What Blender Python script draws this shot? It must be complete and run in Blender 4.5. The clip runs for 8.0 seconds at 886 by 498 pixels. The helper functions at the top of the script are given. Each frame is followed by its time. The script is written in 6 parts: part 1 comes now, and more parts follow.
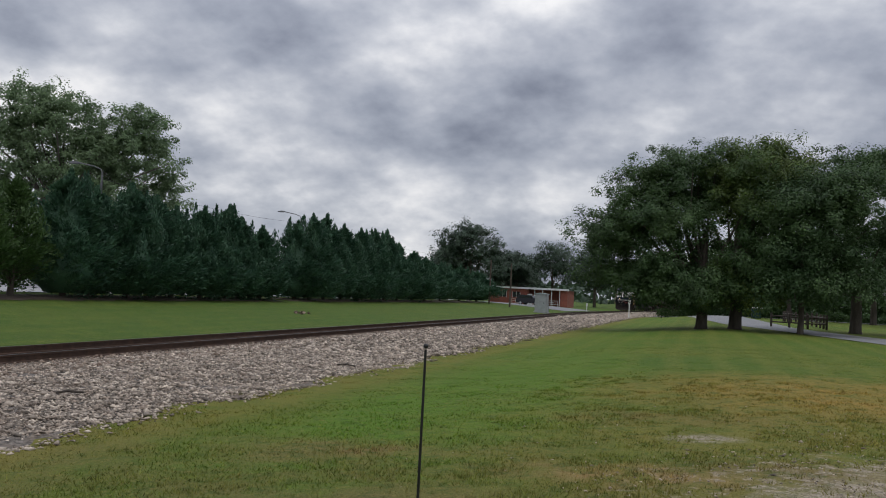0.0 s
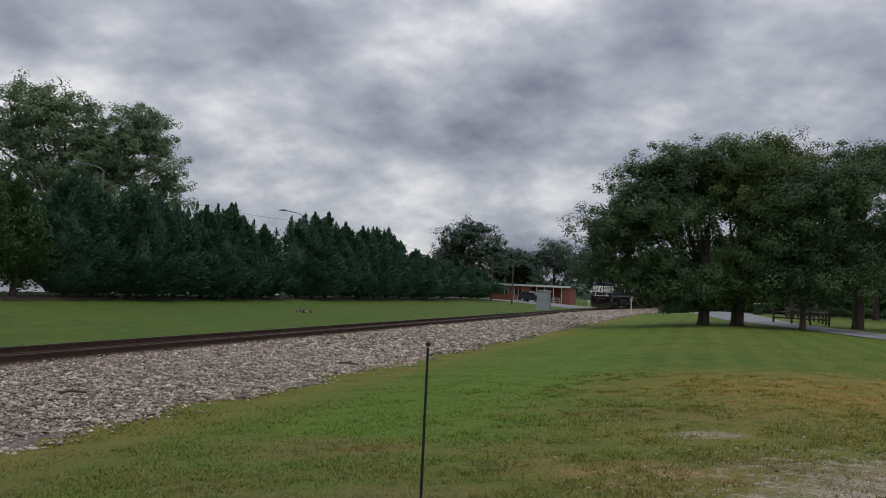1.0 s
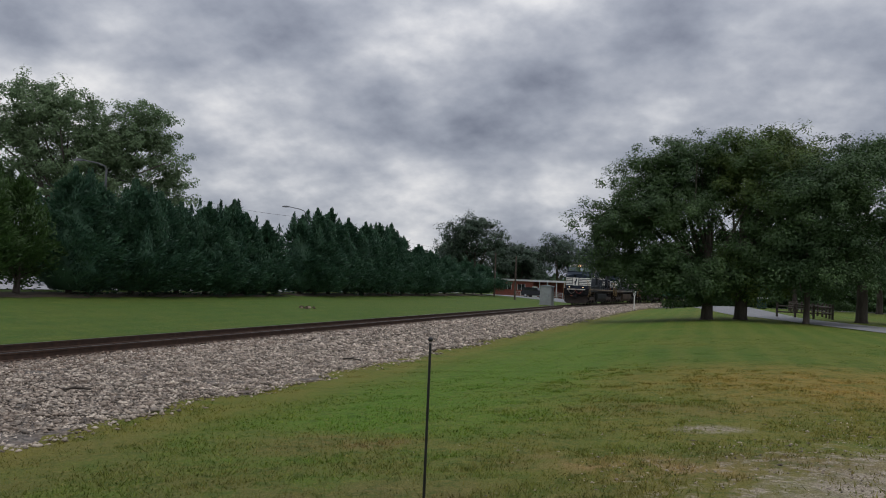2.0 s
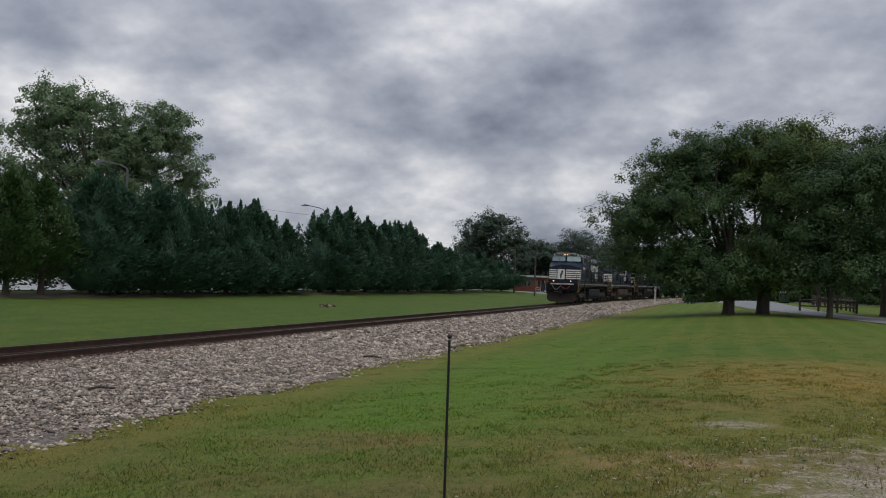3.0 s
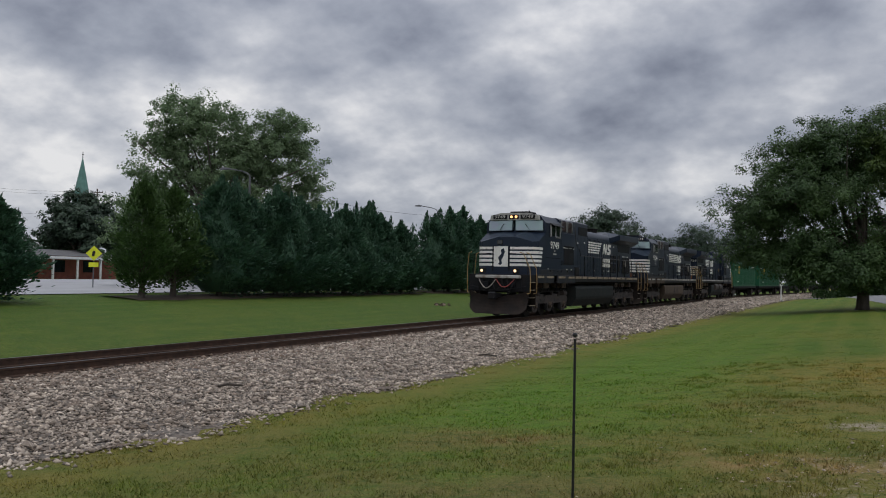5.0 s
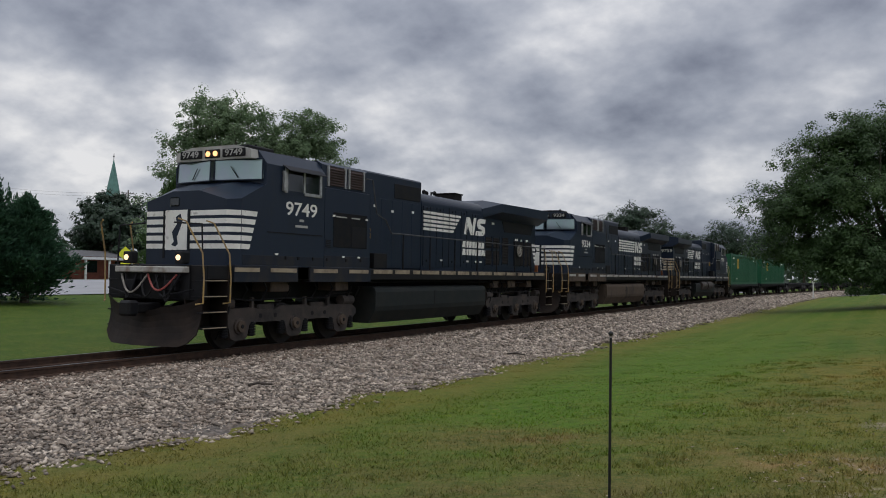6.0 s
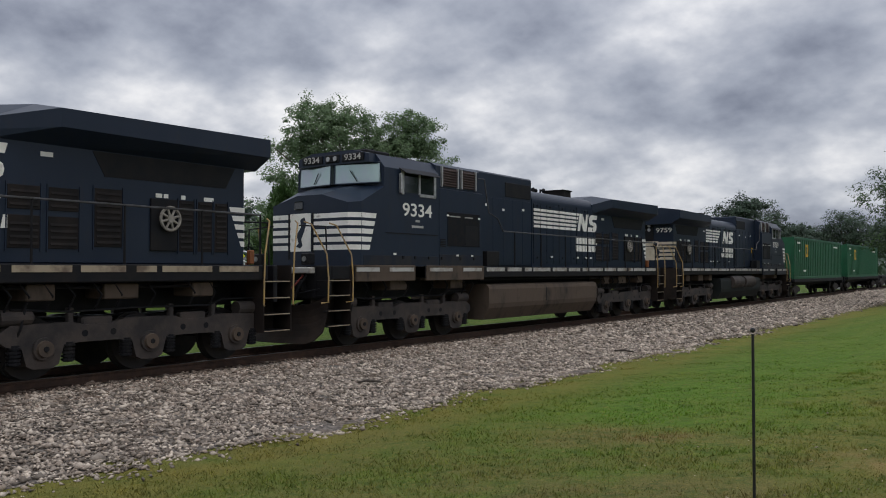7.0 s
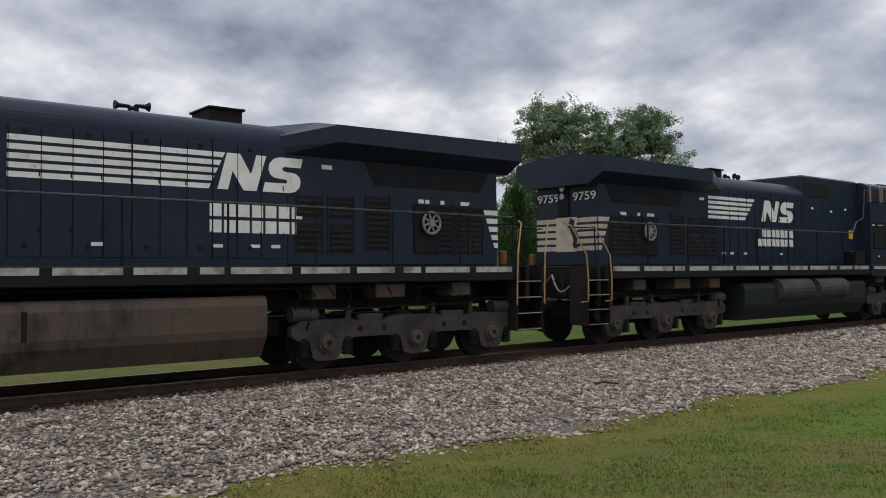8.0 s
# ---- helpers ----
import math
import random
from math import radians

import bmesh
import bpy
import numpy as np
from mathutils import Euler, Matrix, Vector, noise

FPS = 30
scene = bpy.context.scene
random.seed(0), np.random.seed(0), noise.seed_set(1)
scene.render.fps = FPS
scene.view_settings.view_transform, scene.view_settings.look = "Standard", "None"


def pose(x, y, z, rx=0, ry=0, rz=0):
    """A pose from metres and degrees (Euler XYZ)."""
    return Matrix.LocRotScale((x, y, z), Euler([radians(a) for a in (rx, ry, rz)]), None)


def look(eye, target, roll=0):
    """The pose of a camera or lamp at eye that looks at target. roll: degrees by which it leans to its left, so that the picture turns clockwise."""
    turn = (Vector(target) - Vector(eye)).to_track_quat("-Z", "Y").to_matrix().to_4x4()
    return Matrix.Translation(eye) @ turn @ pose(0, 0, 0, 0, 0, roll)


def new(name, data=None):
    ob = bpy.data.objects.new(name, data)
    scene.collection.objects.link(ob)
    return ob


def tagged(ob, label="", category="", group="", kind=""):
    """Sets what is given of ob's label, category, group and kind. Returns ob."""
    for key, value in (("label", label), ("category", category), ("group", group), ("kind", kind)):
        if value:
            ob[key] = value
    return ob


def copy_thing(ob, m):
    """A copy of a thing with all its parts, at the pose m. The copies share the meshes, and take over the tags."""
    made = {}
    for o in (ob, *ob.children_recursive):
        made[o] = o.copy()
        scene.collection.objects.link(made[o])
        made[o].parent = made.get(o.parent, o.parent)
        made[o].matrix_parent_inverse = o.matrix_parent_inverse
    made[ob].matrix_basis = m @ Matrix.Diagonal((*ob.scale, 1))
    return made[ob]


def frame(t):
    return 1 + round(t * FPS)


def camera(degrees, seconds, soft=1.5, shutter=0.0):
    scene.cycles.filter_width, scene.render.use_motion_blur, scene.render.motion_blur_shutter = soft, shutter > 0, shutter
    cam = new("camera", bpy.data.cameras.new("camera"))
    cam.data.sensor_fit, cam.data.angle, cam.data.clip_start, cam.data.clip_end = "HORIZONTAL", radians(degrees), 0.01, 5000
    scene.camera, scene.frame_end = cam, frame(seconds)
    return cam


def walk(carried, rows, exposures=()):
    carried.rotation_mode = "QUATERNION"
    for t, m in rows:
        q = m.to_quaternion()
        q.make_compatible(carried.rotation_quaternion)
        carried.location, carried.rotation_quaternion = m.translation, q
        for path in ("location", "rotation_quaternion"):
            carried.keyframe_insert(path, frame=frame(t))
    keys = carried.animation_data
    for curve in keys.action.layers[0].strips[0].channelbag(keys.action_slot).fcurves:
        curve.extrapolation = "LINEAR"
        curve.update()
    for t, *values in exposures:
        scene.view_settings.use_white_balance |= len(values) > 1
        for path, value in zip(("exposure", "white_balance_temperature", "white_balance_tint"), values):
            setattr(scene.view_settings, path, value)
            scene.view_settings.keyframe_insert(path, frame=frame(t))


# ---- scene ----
cam = camera(55.81, 8.0, soft=1.0)
# seconds, yaw, pitch, roll, shift of the holder to the left
PATH = [(0.0, 17.07, 2.84, -3.03, 0.0), (0.5, 17.02, 2.75, -2.96, 0.0), (1.0, 17.20, 2.68, -2.69, 0.0),
        (2.5, 17.71, 2.24, -2.17, -0.002), (3.0, 18.74, 2.12, -1.92, -0.003), (3.5, 19.6, 2.01, -1.76, -0.005),
        (4.0, 21.44, 1.89, -1.27, -0.005), (4.5, 24.46, 1.85, -1.07, 0.003), (6.0, 28.36, 1.69, -0.88, 0.025),
        (6.5, 30.09, 1.63, -0.21, 0.034), (7.0, 35.36, 1.46, 0.01, 0.07), (7.5, 43.82, 1.32, 0.23, 0.095),
        (8.0, 51.18, 1.51, 0.37, 0.123)]
EYE_Z = 1.73
walk(cam, [(t, pose(-0.95 * s, -0.31 * s, EYE_Z, 90 + p, r, y)) for t, y, p, r, s in PATH],
     exposures=[(0.0, 0.02), (0.6, -0.12), (4.5, -0.13), (6.0, -0.12), (7.0, 0.06), (8.0, 0.12)])

TRACK_X = -14.81
SPEED = 21.8
RAIL_Z = -0.13
BEND_FROM, BEND, BEND_TO = 90.0, 0.00089, 230.0


def bend(y):
    """How far the line has swung to the right at y: a wide curve beyond the shade trees, straight again further on."""
    y = np.asarray(y, dtype=float)
    q = np.clip(y - BEND_FROM, 0.0, BEND_TO - BEND_FROM)
    return BEND * q * q + 2 * BEND * (BEND_TO - BEND_FROM) * np.maximum(y - BEND_TO, 0.0)


def train_y(t):
    """Along the track: the middle of the leading engine at t seconds."""
    return 2.17 - SPEED * (t - 7.0)


# ---- light ----
sun_data = bpy.data.lights.new("sun", "SUN")
sun_data.energy, sun_data.angle, sun_data.color = 0.6, radians(25), (1.0, 0.96, 0.9)
sun = new("sun", sun_data)
sun.matrix_world = look((0, 0, 60), (-18, 14, 0))

world = bpy.data.worlds.new("overcast_sky")
scene.world = world
world.use_nodes = True


CLOUD_BIG = (-36.843, -25.762, 19.313)
CLOUD_MID = (15.982, -39.939, 10.535)
CLOUD_FINE = (-22.44, -2.315, -23.275)


def make_sky():
    nt = world.node_tree
    nt.nodes.clear()
    N, L = nt.nodes.new, nt.links.new
    out, bg = N("ShaderNodeOutputWorld"), N("ShaderNodeBackground")
    L(bg.outputs[0], out.inputs[0])
    sky = N("ShaderNodeTexSky")
    sky.sky_type, sky.sun_disc = "NISHITA", False
    sky.sun_elevation, sky.sun_rotation = radians(60), radians(128)
    tc, sep = N("ShaderNodeTexCoord"), N("ShaderNodeSeparateXYZ")
    L(tc.outputs["Generated"], sep.inputs[0])

    def m(op, a, b=None, c=None):
        n = N("ShaderNodeMath")
        n.operation = op
        for i, v in enumerate((a, b, c)):
            if v is None:
                continue
            if isinstance(v, (int, float)):
                n.inputs[i].default_value = v
            else:
                L(v, n.inputs[i])
        return n.outputs[0]
    up = m("MAXIMUM", sep.outputs[2], 0.0)
    # the deck of clouds lies flat overhead: its lumps shrink and flatten towards the horizon
    near = m("DIVIDE", 1.0, m("ADD", up, 0.5))
    comb = N("ShaderNodeCombineXYZ")
    L(m("MULTIPLY", sep.outputs[0], near), comb.inputs[0])
    L(m("MULTIPLY", sep.outputs[1], near), comb.inputs[1])
    L(m("MULTIPLY", sep.outputs[2], 0.8), comb.inputs[2])

    def noise_at(scale, detail, rough, off, shrink=1.0):
        mp = N("ShaderNodeMapping")
        mp.inputs["Location"].default_value = off
        mp.inputs["Scale"].default_value = (shrink, shrink, 1.0)
        L(comb.outputs[0], mp.inputs[0])
        n = N("ShaderNodeTexNoise")
        n.inputs["Scale"].default_value = scale
        n.inputs["Detail"].default_value = detail
        n.inputs["Roughness"].default_value = rough
        n.inputs["Distortion"].default_value = 0.0
        L(mp.outputs[0], n.inputs["Vector"])
        return n.outputs[0]
    big = noise_at(1.8, 2.0, 0.45, CLOUD_BIG)
    mid = noise_at(4.0, 4.0, 0.48, CLOUD_MID)
    fine = noise_at(7.5, 7.0, 0.54, CLOUD_FINE)
    above = noise_at(7.5, 7.0, 0.54, CLOUD_FINE, 0.985)
    # the upper rims of the clouds catch light, their flat undersides are dark
    rim = m("MULTIPLY", m("SUBTRACT", above, fine), 0.30)
    field = m("ADD", m("MULTIPLY", big, 0.36), m("ADD", m("MULTIPLY", mid, 0.42), m("MULTIPLY", fine, 0.22)))
    field = m("ADD", field, rim)
    ramp = N("ShaderNodeValToRGB")
    r = ramp.color_ramp
    r.elements[0].position, r.elements[0].color = 0.375, (0.185, 0.203, 0.262, 1)
    r.elements[1].position, r.elements[1].color = 0.625, (0.860, 0.855, 0.865, 1)
    for p, c in ((0.420, (0.258, 0.280, 0.345, 1)), (0.466, (0.338, 0.364, 0.432, 1)), (0.507, (0.425, 0.448, 0.512, 1)), (0.541, (0.520, 0.540, 0.595, 1)), (0.572, (0.640, 0.652, 0.695, 1))):
        e = r.elements.new(p)
        e.color = c
    L(field, ramp.inputs[0])
    # an overcast sky is brighter overhead than at the horizon
    gain = m("ADD", m("MULTIPLY", m("POWER", up, 1.8), 1.5), 0.95)
    # a paler band low over the horizon
    gain = m("ADD", gain, m("MULTIPLY", m("POWER", m("SUBTRACT", 1.0, up), 9.0), 0.10))
    scaled = N("ShaderNodeVectorMath")
    scaled.operation = "SCALE"
    L(ramp.outputs[0], scaled.inputs[0])
    L(gain, scaled.inputs["Scale"])
    dim = N("ShaderNodeVectorMath")
    dim.operation = "SCALE"
    L(sky.outputs[0], dim.inputs[0])
    dim.inputs["Scale"].default_value = 0.08
    mix = N("ShaderNodeMix")
    mix.data_type = "RGBA"
    mix.inputs["Factor"].default_value = 0.93
    L(dim.outputs[0], mix.inputs["A"])
    L(scaled.outputs[0], mix.inputs["B"])
    L(mix.outputs["Result"], bg.inputs[0])
    bg.inputs[1].default_value = 1.0


make_sky()


# ---- materials ----
def material(name, base, rough=0.6, metal=0.0, second=None, scale=4.0, low=0.4, high=0.65, bump=0.0, bump_scale=40.0,
             third=None, third_scale=0.6, third_low=0.5, third_high=0.7, island=0.0, obj_random=0.0, stretch=None, spec=0.5,
             detail=6.0):
    """A painted or natural surface: base colour, a second colour in patches, a third in larger patches, relief."""
    mat = bpy.data.materials.new(name)
    mat.use_nodes = True
    nt = mat.node_tree
    N, L = nt.nodes.new, nt.links.new
    b = nt.nodes["Principled BSDF"]
    b.inputs["Roughness"].default_value = rough
    b.inputs["Metallic"].default_value = metal
    b.inputs["Specular IOR Level"].default_value = spec
    tc = N("ShaderNodeTexCoord")
    src = tc.outputs["Object"]
    if stretch:
        mp = N("ShaderNodeMapping")
        mp.inputs["Scale"].default_value = stretch
        L(src, mp.inputs[0])
        src = mp.outputs[0]

    def layer(below, colour, sc, lo, hi):
        n = N("ShaderNodeTexNoise")
        n.inputs["Scale"].default_value, n.inputs["Detail"].default_value = sc, detail
        n.inputs["Roughness"].default_value = 0.6
        L(src, n.inputs["Vector"])
        r = N("ShaderNodeMapRange")
        r.inputs["From Min"].default_value, r.inputs["From Max"].default_value = lo, hi
        L(n.outputs[0], r.inputs[0])
        mx = N("ShaderNodeMix")
        mx.data_type = "RGBA"
        L(r.outputs[0], mx.inputs["Factor"])
        if isinstance(below, tuple):
            mx.inputs["A"].default_value = (*below, 1)
        else:
            L(below, mx.inputs["A"])
        mx.inputs["B"].default_value = (*colour, 1)
        return mx.outputs["Result"]
    col = base
    if second:
        col = layer(col, second, scale, low, high)
    if third:
        col = layer(col, third, third_scale, third_low, third_high)
    if island or obj_random:
        h = N("ShaderNodeHueSaturation")
        if isinstance(col, tuple):
            h.inputs["Color"].default_value = (*col, 1)
        else:
            L(col, h.inputs["Color"])
        r = N("ShaderNodeMapRange")
        k = island or obj_random
        r.inputs["To Min"].default_value, r.inputs["To Max"].default_value = 1 - k, 1 + k
        if island:
            L(N("ShaderNodeNewGeometry").outputs["Random Per Island"], r.inputs[0])
        else:
            L(N("ShaderNodeObjectInfo").outputs["Random"], r.inputs[0])
        L(r.outputs[0], h.inputs["Value"])
        col = h.outputs[0]
    if isinstance(col, tuple):
        b.inputs["Base Color"].default_value = (*col, 1)
    else:
        L(col, b.inputs["Base Color"])
    if bump:
        n = N("ShaderNodeTexNoise")
        n.inputs["Scale"].default_value, n.inputs["Detail"].default_value = bump_scale, 5.0
        L(src, n.inputs["Vector"])
        bp = N("ShaderNodeBump")
        bp.inputs["Strength"].default_value, bp.inputs["Distance"].default_value = bump, 0.02
        L(n.outputs[0], bp.inputs["Height"])
        L(bp.outputs[0], b.inputs["Normal"])
    return mat


def leaf_material(name, base, second, vary=0.3, scale=0.5, through_light=0.25):
    mat = material(name, base, 0.55, 0.0, second, scale, 0.38, 0.64, island=vary, spec=0.35)
    nt = mat.node_tree
    N, L = nt.nodes.new, nt.links.new
    b = nt.nodes["Principled BSDF"]
    tr, mx = N("ShaderNodeBsdfTranslucent"), N("ShaderNodeMixShader")
    L(b.inputs["Base Color"].links[0].from_socket, tr.inputs[0])
    mx.inputs[0].default_value = through_light
    L(b.outputs[0], mx.inputs[1])
    L(tr.outputs[0], mx.inputs[2])
    L(mx.outputs[0], nt.nodes["Material Output"].inputs[0])
    return mat


def glow_material(name, colour, strength):
    mat = bpy.data.materials.new(name)
    mat.use_nodes = True
    b = mat.node_tree.nodes["Principled BSDF"]
    b.inputs["Base Color"].default_value = (*colour, 1)
    b.inputs["Emission Color"].default_value = (*colour, 1)
    b.inputs["Emission Strength"].default_value = strength
    return mat


def lawn_material(name, blades):
    """Mown lawn: green with tan and rusty dry patches, worn to gravel where cars pull in."""
    mat = bpy.data.materials.new(name)
    mat.use_nodes = True
    nt = mat.node_tree
    N, L = nt.nodes.new, nt.links.new
    b = nt.nodes["Principled BSDF"]
    b.inputs["Roughness"].default_value = 0.85
    b.inputs["Specular IOR Level"].default_value = 0.15
    tc = N("ShaderNodeTexCoord")
    src = tc.outputs["Object"]

    def nz(sc, detail=5.0, rough=0.6):
        n = N("ShaderNodeTexNoise")
        n.inputs["Scale"].default_value, n.inputs["Detail"].default_value = sc, detail
        n.inputs["Roughness"].default_value = rough
        L(src, n.inputs["Vector"])
        return n.outputs[0]

    def rng(v, lo, hi, a=0.0, c=1.0):
        r = N("ShaderNodeMapRange")
        for i, x in enumerate((lo, hi, a, c)):
            r.inputs[i + 1].default_value = x
        L(v, r.inputs[0])
        return r.outputs[0]

    def mul(a, c, op="MULTIPLY"):
        n = N("ShaderNodeMath")
        n.operation = op
        for i, v in enumerate((a, c)):
            if isinstance(v, (int, float)):
                n.inputs[i].default_value = v
            else:
                L(v, n.inputs[i])
        return n.outputs[0]

    def blend(f, a, c):
        mx = N("ShaderNodeMix")
        mx.data_type = "RGBA"
        L(f, mx.inputs["Factor"])
        for key, v in (("A", a), ("B", c)):
            if isinstance(v, tuple):
                mx.inputs[key].default_value = (*v, 1)
            else:
                L(v, mx.inputs[key])
        return mx.outputs["Result"]

    def spot(x, y, rx, ry):
        """1 in the middle of a worn spot, 0 at its rim, with a ragged edge."""
        mp = N("ShaderNodeMapping")
        mp.vector_type = "POINT"
        mp.inputs["Location"].default_value = (-x / rx, -y / ry, 0)
        mp.inputs["Scale"].default_value = (1 / rx, 1 / ry, 0)
        L(src, mp.inputs[0])
        ln = N("ShaderNodeVectorMath")
        ln.operation = "LENGTH"
        L(mp.outputs[0], ln.inputs[0])
        return rng(mul(ln.outputs["Value"], mul(nz(1.3, 6.0, 0.65), 0.9), "ADD"), 1.55, 0.75)
    sx = N("ShaderNodeSeparateXYZ")
    L(src, sx.inputs[0])
    X, Y = sx.outputs[0], sx.outputs[1]
    xr = mul(X, mul(mul(nz(0.5, 6.0, 0.65), 0.5, "SUBTRACT"), 5.0), "ADD")
    yr = mul(Y, mul(mul(nz(0.7, 6.0, 0.65), 0.5, "SUBTRACT"), 7.0), "ADD")
    col = blend(rng(nz(0.22), 0.38, 0.62), (0.085, 0.140, 0.018), (0.140, 0.160, 0.025))
    col = blend(mul(rng(nz(0.07, 4.0), 0.42, 0.62), 0.55), col, (0.052, 0.130, 0.016))
    # mowing tracks along the line
    mw = N("ShaderNodeTexWave")
    mw.wave_type, mw.bands_direction = "BANDS", "X"
    mw.inputs["Scale"].default_value, mw.inputs["Distortion"].default_value = 0.24, 2.0
    mw.inputs["Detail"].default_value = 3.0
    L(src, mw.inputs["Vector"])
    col = blend(mul(rng(mw.outputs["Fac"], 0.35, 0.9), 0.5), col, (0.160, 0.185, 0.035))
    # a lush strip between the stones and the dry middle
    lush = mul(rng(xr, -7.2, -5.2), rng(xr, -1.2, -2.8))
    lush = mul(lush, rng(yr, 36.0, 14.0, 0.3, 0.9))
    col = blend(lush, col, (0.098, 0.188, 0.019))
    # denser, darker turf on the rise beyond the line, with faint streaks
    beyond = mul(rng(X, -17.0, -18.5), rng(nz(0.9, 8.0, 0.75), 0.32, 0.62, 1.0, 0.35))
    col = blend(beyond, col, (0.054, 0.110, 0.019))
    # thin olive turf close by, with green left in it
    thin = mul(rng(yr, 11.0, 8.6), rng(nz(0.9, 7.0, 0.7), 0.36, 0.56, 0.25, 0.85))
    col = blend(thin, col, (0.150, 0.140, 0.040))
    wide = mul(spot(3.0, 13.5, 7.0, 9.0), rng(nz(0.6, 8.0, 0.7), 0.36, 0.58, 0.2, 0.9))
    col = blend(wide, col, (0.215, 0.178, 0.044))
    dry = mul(spot(3.4, 18.0, 5.6, 4.8), rng(nz(0.55, 8.0, 0.7), 0.34, 0.56, 0.15, 0.95))
    col = blend(dry, col, (0.31, 0.205, 0.052))
    for bx, by, brx, bry, bcol in ((-4.2, 9.6, 2.0, 0.9, (0.215, 0.150, 0.060)), (-2.6, 6.4, 2.6, 1.1, (0.165, 0.125, 0.055)), (1.6, 9.2, 2.4, 0.9, (0.190, 0.135, 0.060)), (-0.6, 13.0, 2.0, 1.0, (0.185, 0.150, 0.045))):
        col = blend(mul(spot(bx, by, brx, bry), rng(nz(1.4, 8.0, 0.72), 0.36, 0.58, 0.1, 0.85)), col, bcol)
    bald = mul(spot(-0.6, 8.7, 1.5, 0.8), rng(nz(1.8, 8.0, 0.7), 0.42, 0.6))
    col = blend(bald, col, (0.30, 0.21, 0.085))
    # dark and straw tufts
    col = blend(mul(rng(nz(4.5, 7.0, 0.75), 0.50, 0.60), 0.60), col, (0.050, 0.092, 0.014))
    col = blend(mul(rng(nz(13.0, 6.0, 0.75), 0.54, 0.64), 0.55), col, (0.270, 0.215, 0.070))
    # a yellower strip of thin grass where the stones begin
    rim = mul(rng(X, -6.2, -7.6), rng(nz(1.5, 6.0, 0.7), 0.3, 0.6))
    rim = mul(rim, rng(X, -12.0, -11.0))
    col = blend(mul(rim, 0.8), col, (0.20, 0.170, 0.040))
    if not blades:
        patchy = mul(spot(5.0, 7.4, 6.2, 5.2), rng(nz(3.6, 8.0, 0.75), 0.43, 0.58))
        bare = mul(rng(patchy, 0.2, 0.5), rng(spot(4.9, 7.4, 4.3, 3.5), 0.05, 0.4), "MAXIMUM")
        bare = mul(bare, mul(spot(0.15, 11.2, 0.55, 0.4), rng(nz(7.0, 6.0, 0.7), 0.38, 0.55)), "MAXIMUM")
        stone = blend(rng(nz(24.0, 5.0, 0.8), 0.40, 0.60), (0.22, 0.180, 0.130), (0.50, 0.43, 0.335))
        col = blend(bare, col, stone)
    h = N("ShaderNodeHueSaturation")
    L(col, h.inputs["Color"])
    if blades:
        L(mul(rng(N("ShaderNodeNewGeometry").outputs["Random Per Island"], 0, 1, 0.85, 1.6), rng(nz(6.0, 5.0, 0.7), 0.36, 0.62, 0.62, 1.32)), h.inputs["Value"])
    else:
        L(rng(nz(55.0, 5.0, 0.75), 0.32, 0.68, 0.55, 1.42), h.inputs["Value"])
        bp = N("ShaderNodeBump")
        bp.inputs["Strength"].default_value, bp.inputs["Distance"].default_value = 0.7, 0.05
        L(nz(30.0, 4.0, 0.7), bp.inputs["Height"])
        L(bp.outputs[0], b.inputs["Normal"])
    L(h.outputs[0], b.inputs["Base Color"])
    if blades:
        tr, mx = N("ShaderNodeBsdfTranslucent"), N("ShaderNodeMixShader")
        L(h.outputs[0], tr.inputs[0])
        mx.inputs[0].default_value = 0.4
        L(b.outputs[0], mx.inputs[1])
        L(tr.outputs[0], mx.inputs[2])
        L(mx.outputs[0], nt.nodes["Material Output"].inputs[0])
    return mat


M_LAWN = lawn_material("mown_lawn", False)
M_BLADE = lawn_material("grass_blades", True)
M_BALLAST = material("ballast_bed", (0.050, 0.042, 0.036), 0.9, 0, (0.21, 0.180, 0.150), 14, 0.4, 0.62, 0.8, 22,
                     third=(0.17, 0.12, 0.085), third_scale=1.2)
M_STONE = material("granite_ballast", (0.465, 0.392, 0.318), 0.88, 0, (0.225, 0.178, 0.138), 3, 0.4, 0.6, 0.3, 30, island=0.62)
M_STONE_ONE = material("granite_piece", (0.33, 0.28, 0.23), 0.88, 0, (0.20, 0.16, 0.125), 5, 0.4, 0.6, 0.3, 30, obj_random=0.45)
M_STONE_RUST = material("rusty_ballast", (0.19, 0.135, 0.10), 0.9, 0, (0.28, 0.22, 0.17), 3, 0.4, 0.6, 0.3, 30, island=0.4)
M_RAIL = material("rusty_rail", (0.055, 0.032, 0.022), 0.7, 0.3, (0.10, 0.055, 0.035), 6, 0.4, 0.7, 0.2, 60)
M_RAIL_TOP = material("polished_rail_head", (0.16, 0.15, 0.15), 0.35, 0.9, (0.10, 0.09, 0.085), 20)
M_TIE = material("creosote_wood", (0.060, 0.042, 0.030), 0.85, 0, (0.12, 0.09, 0.065), 5, 0.4, 0.7, 0.5, 25, obj_random=0.3)
M_ASPHALT = material("grey_asphalt", (0.20, 0.20, 0.205), 0.9, 0, (0.26, 0.26, 0.265), 0.6, 0.35, 0.65, 0.3, 60,
                     third=(0.15, 0.15, 0.155), third_scale=3.0)
M_CONCRETE = material("pale_concrete", (0.42, 0.42, 0.43), 0.9, 0, (0.34, 0.34, 0.35), 0.3, 0.35, 0.65, 0.2, 40)
M_SOIL = material("bare_soil", (0.060, 0.040, 0.028), 0.95, 0, (0.085, 0.065, 0.040), 2.0, 0.4, 0.65, 0.5, 15)

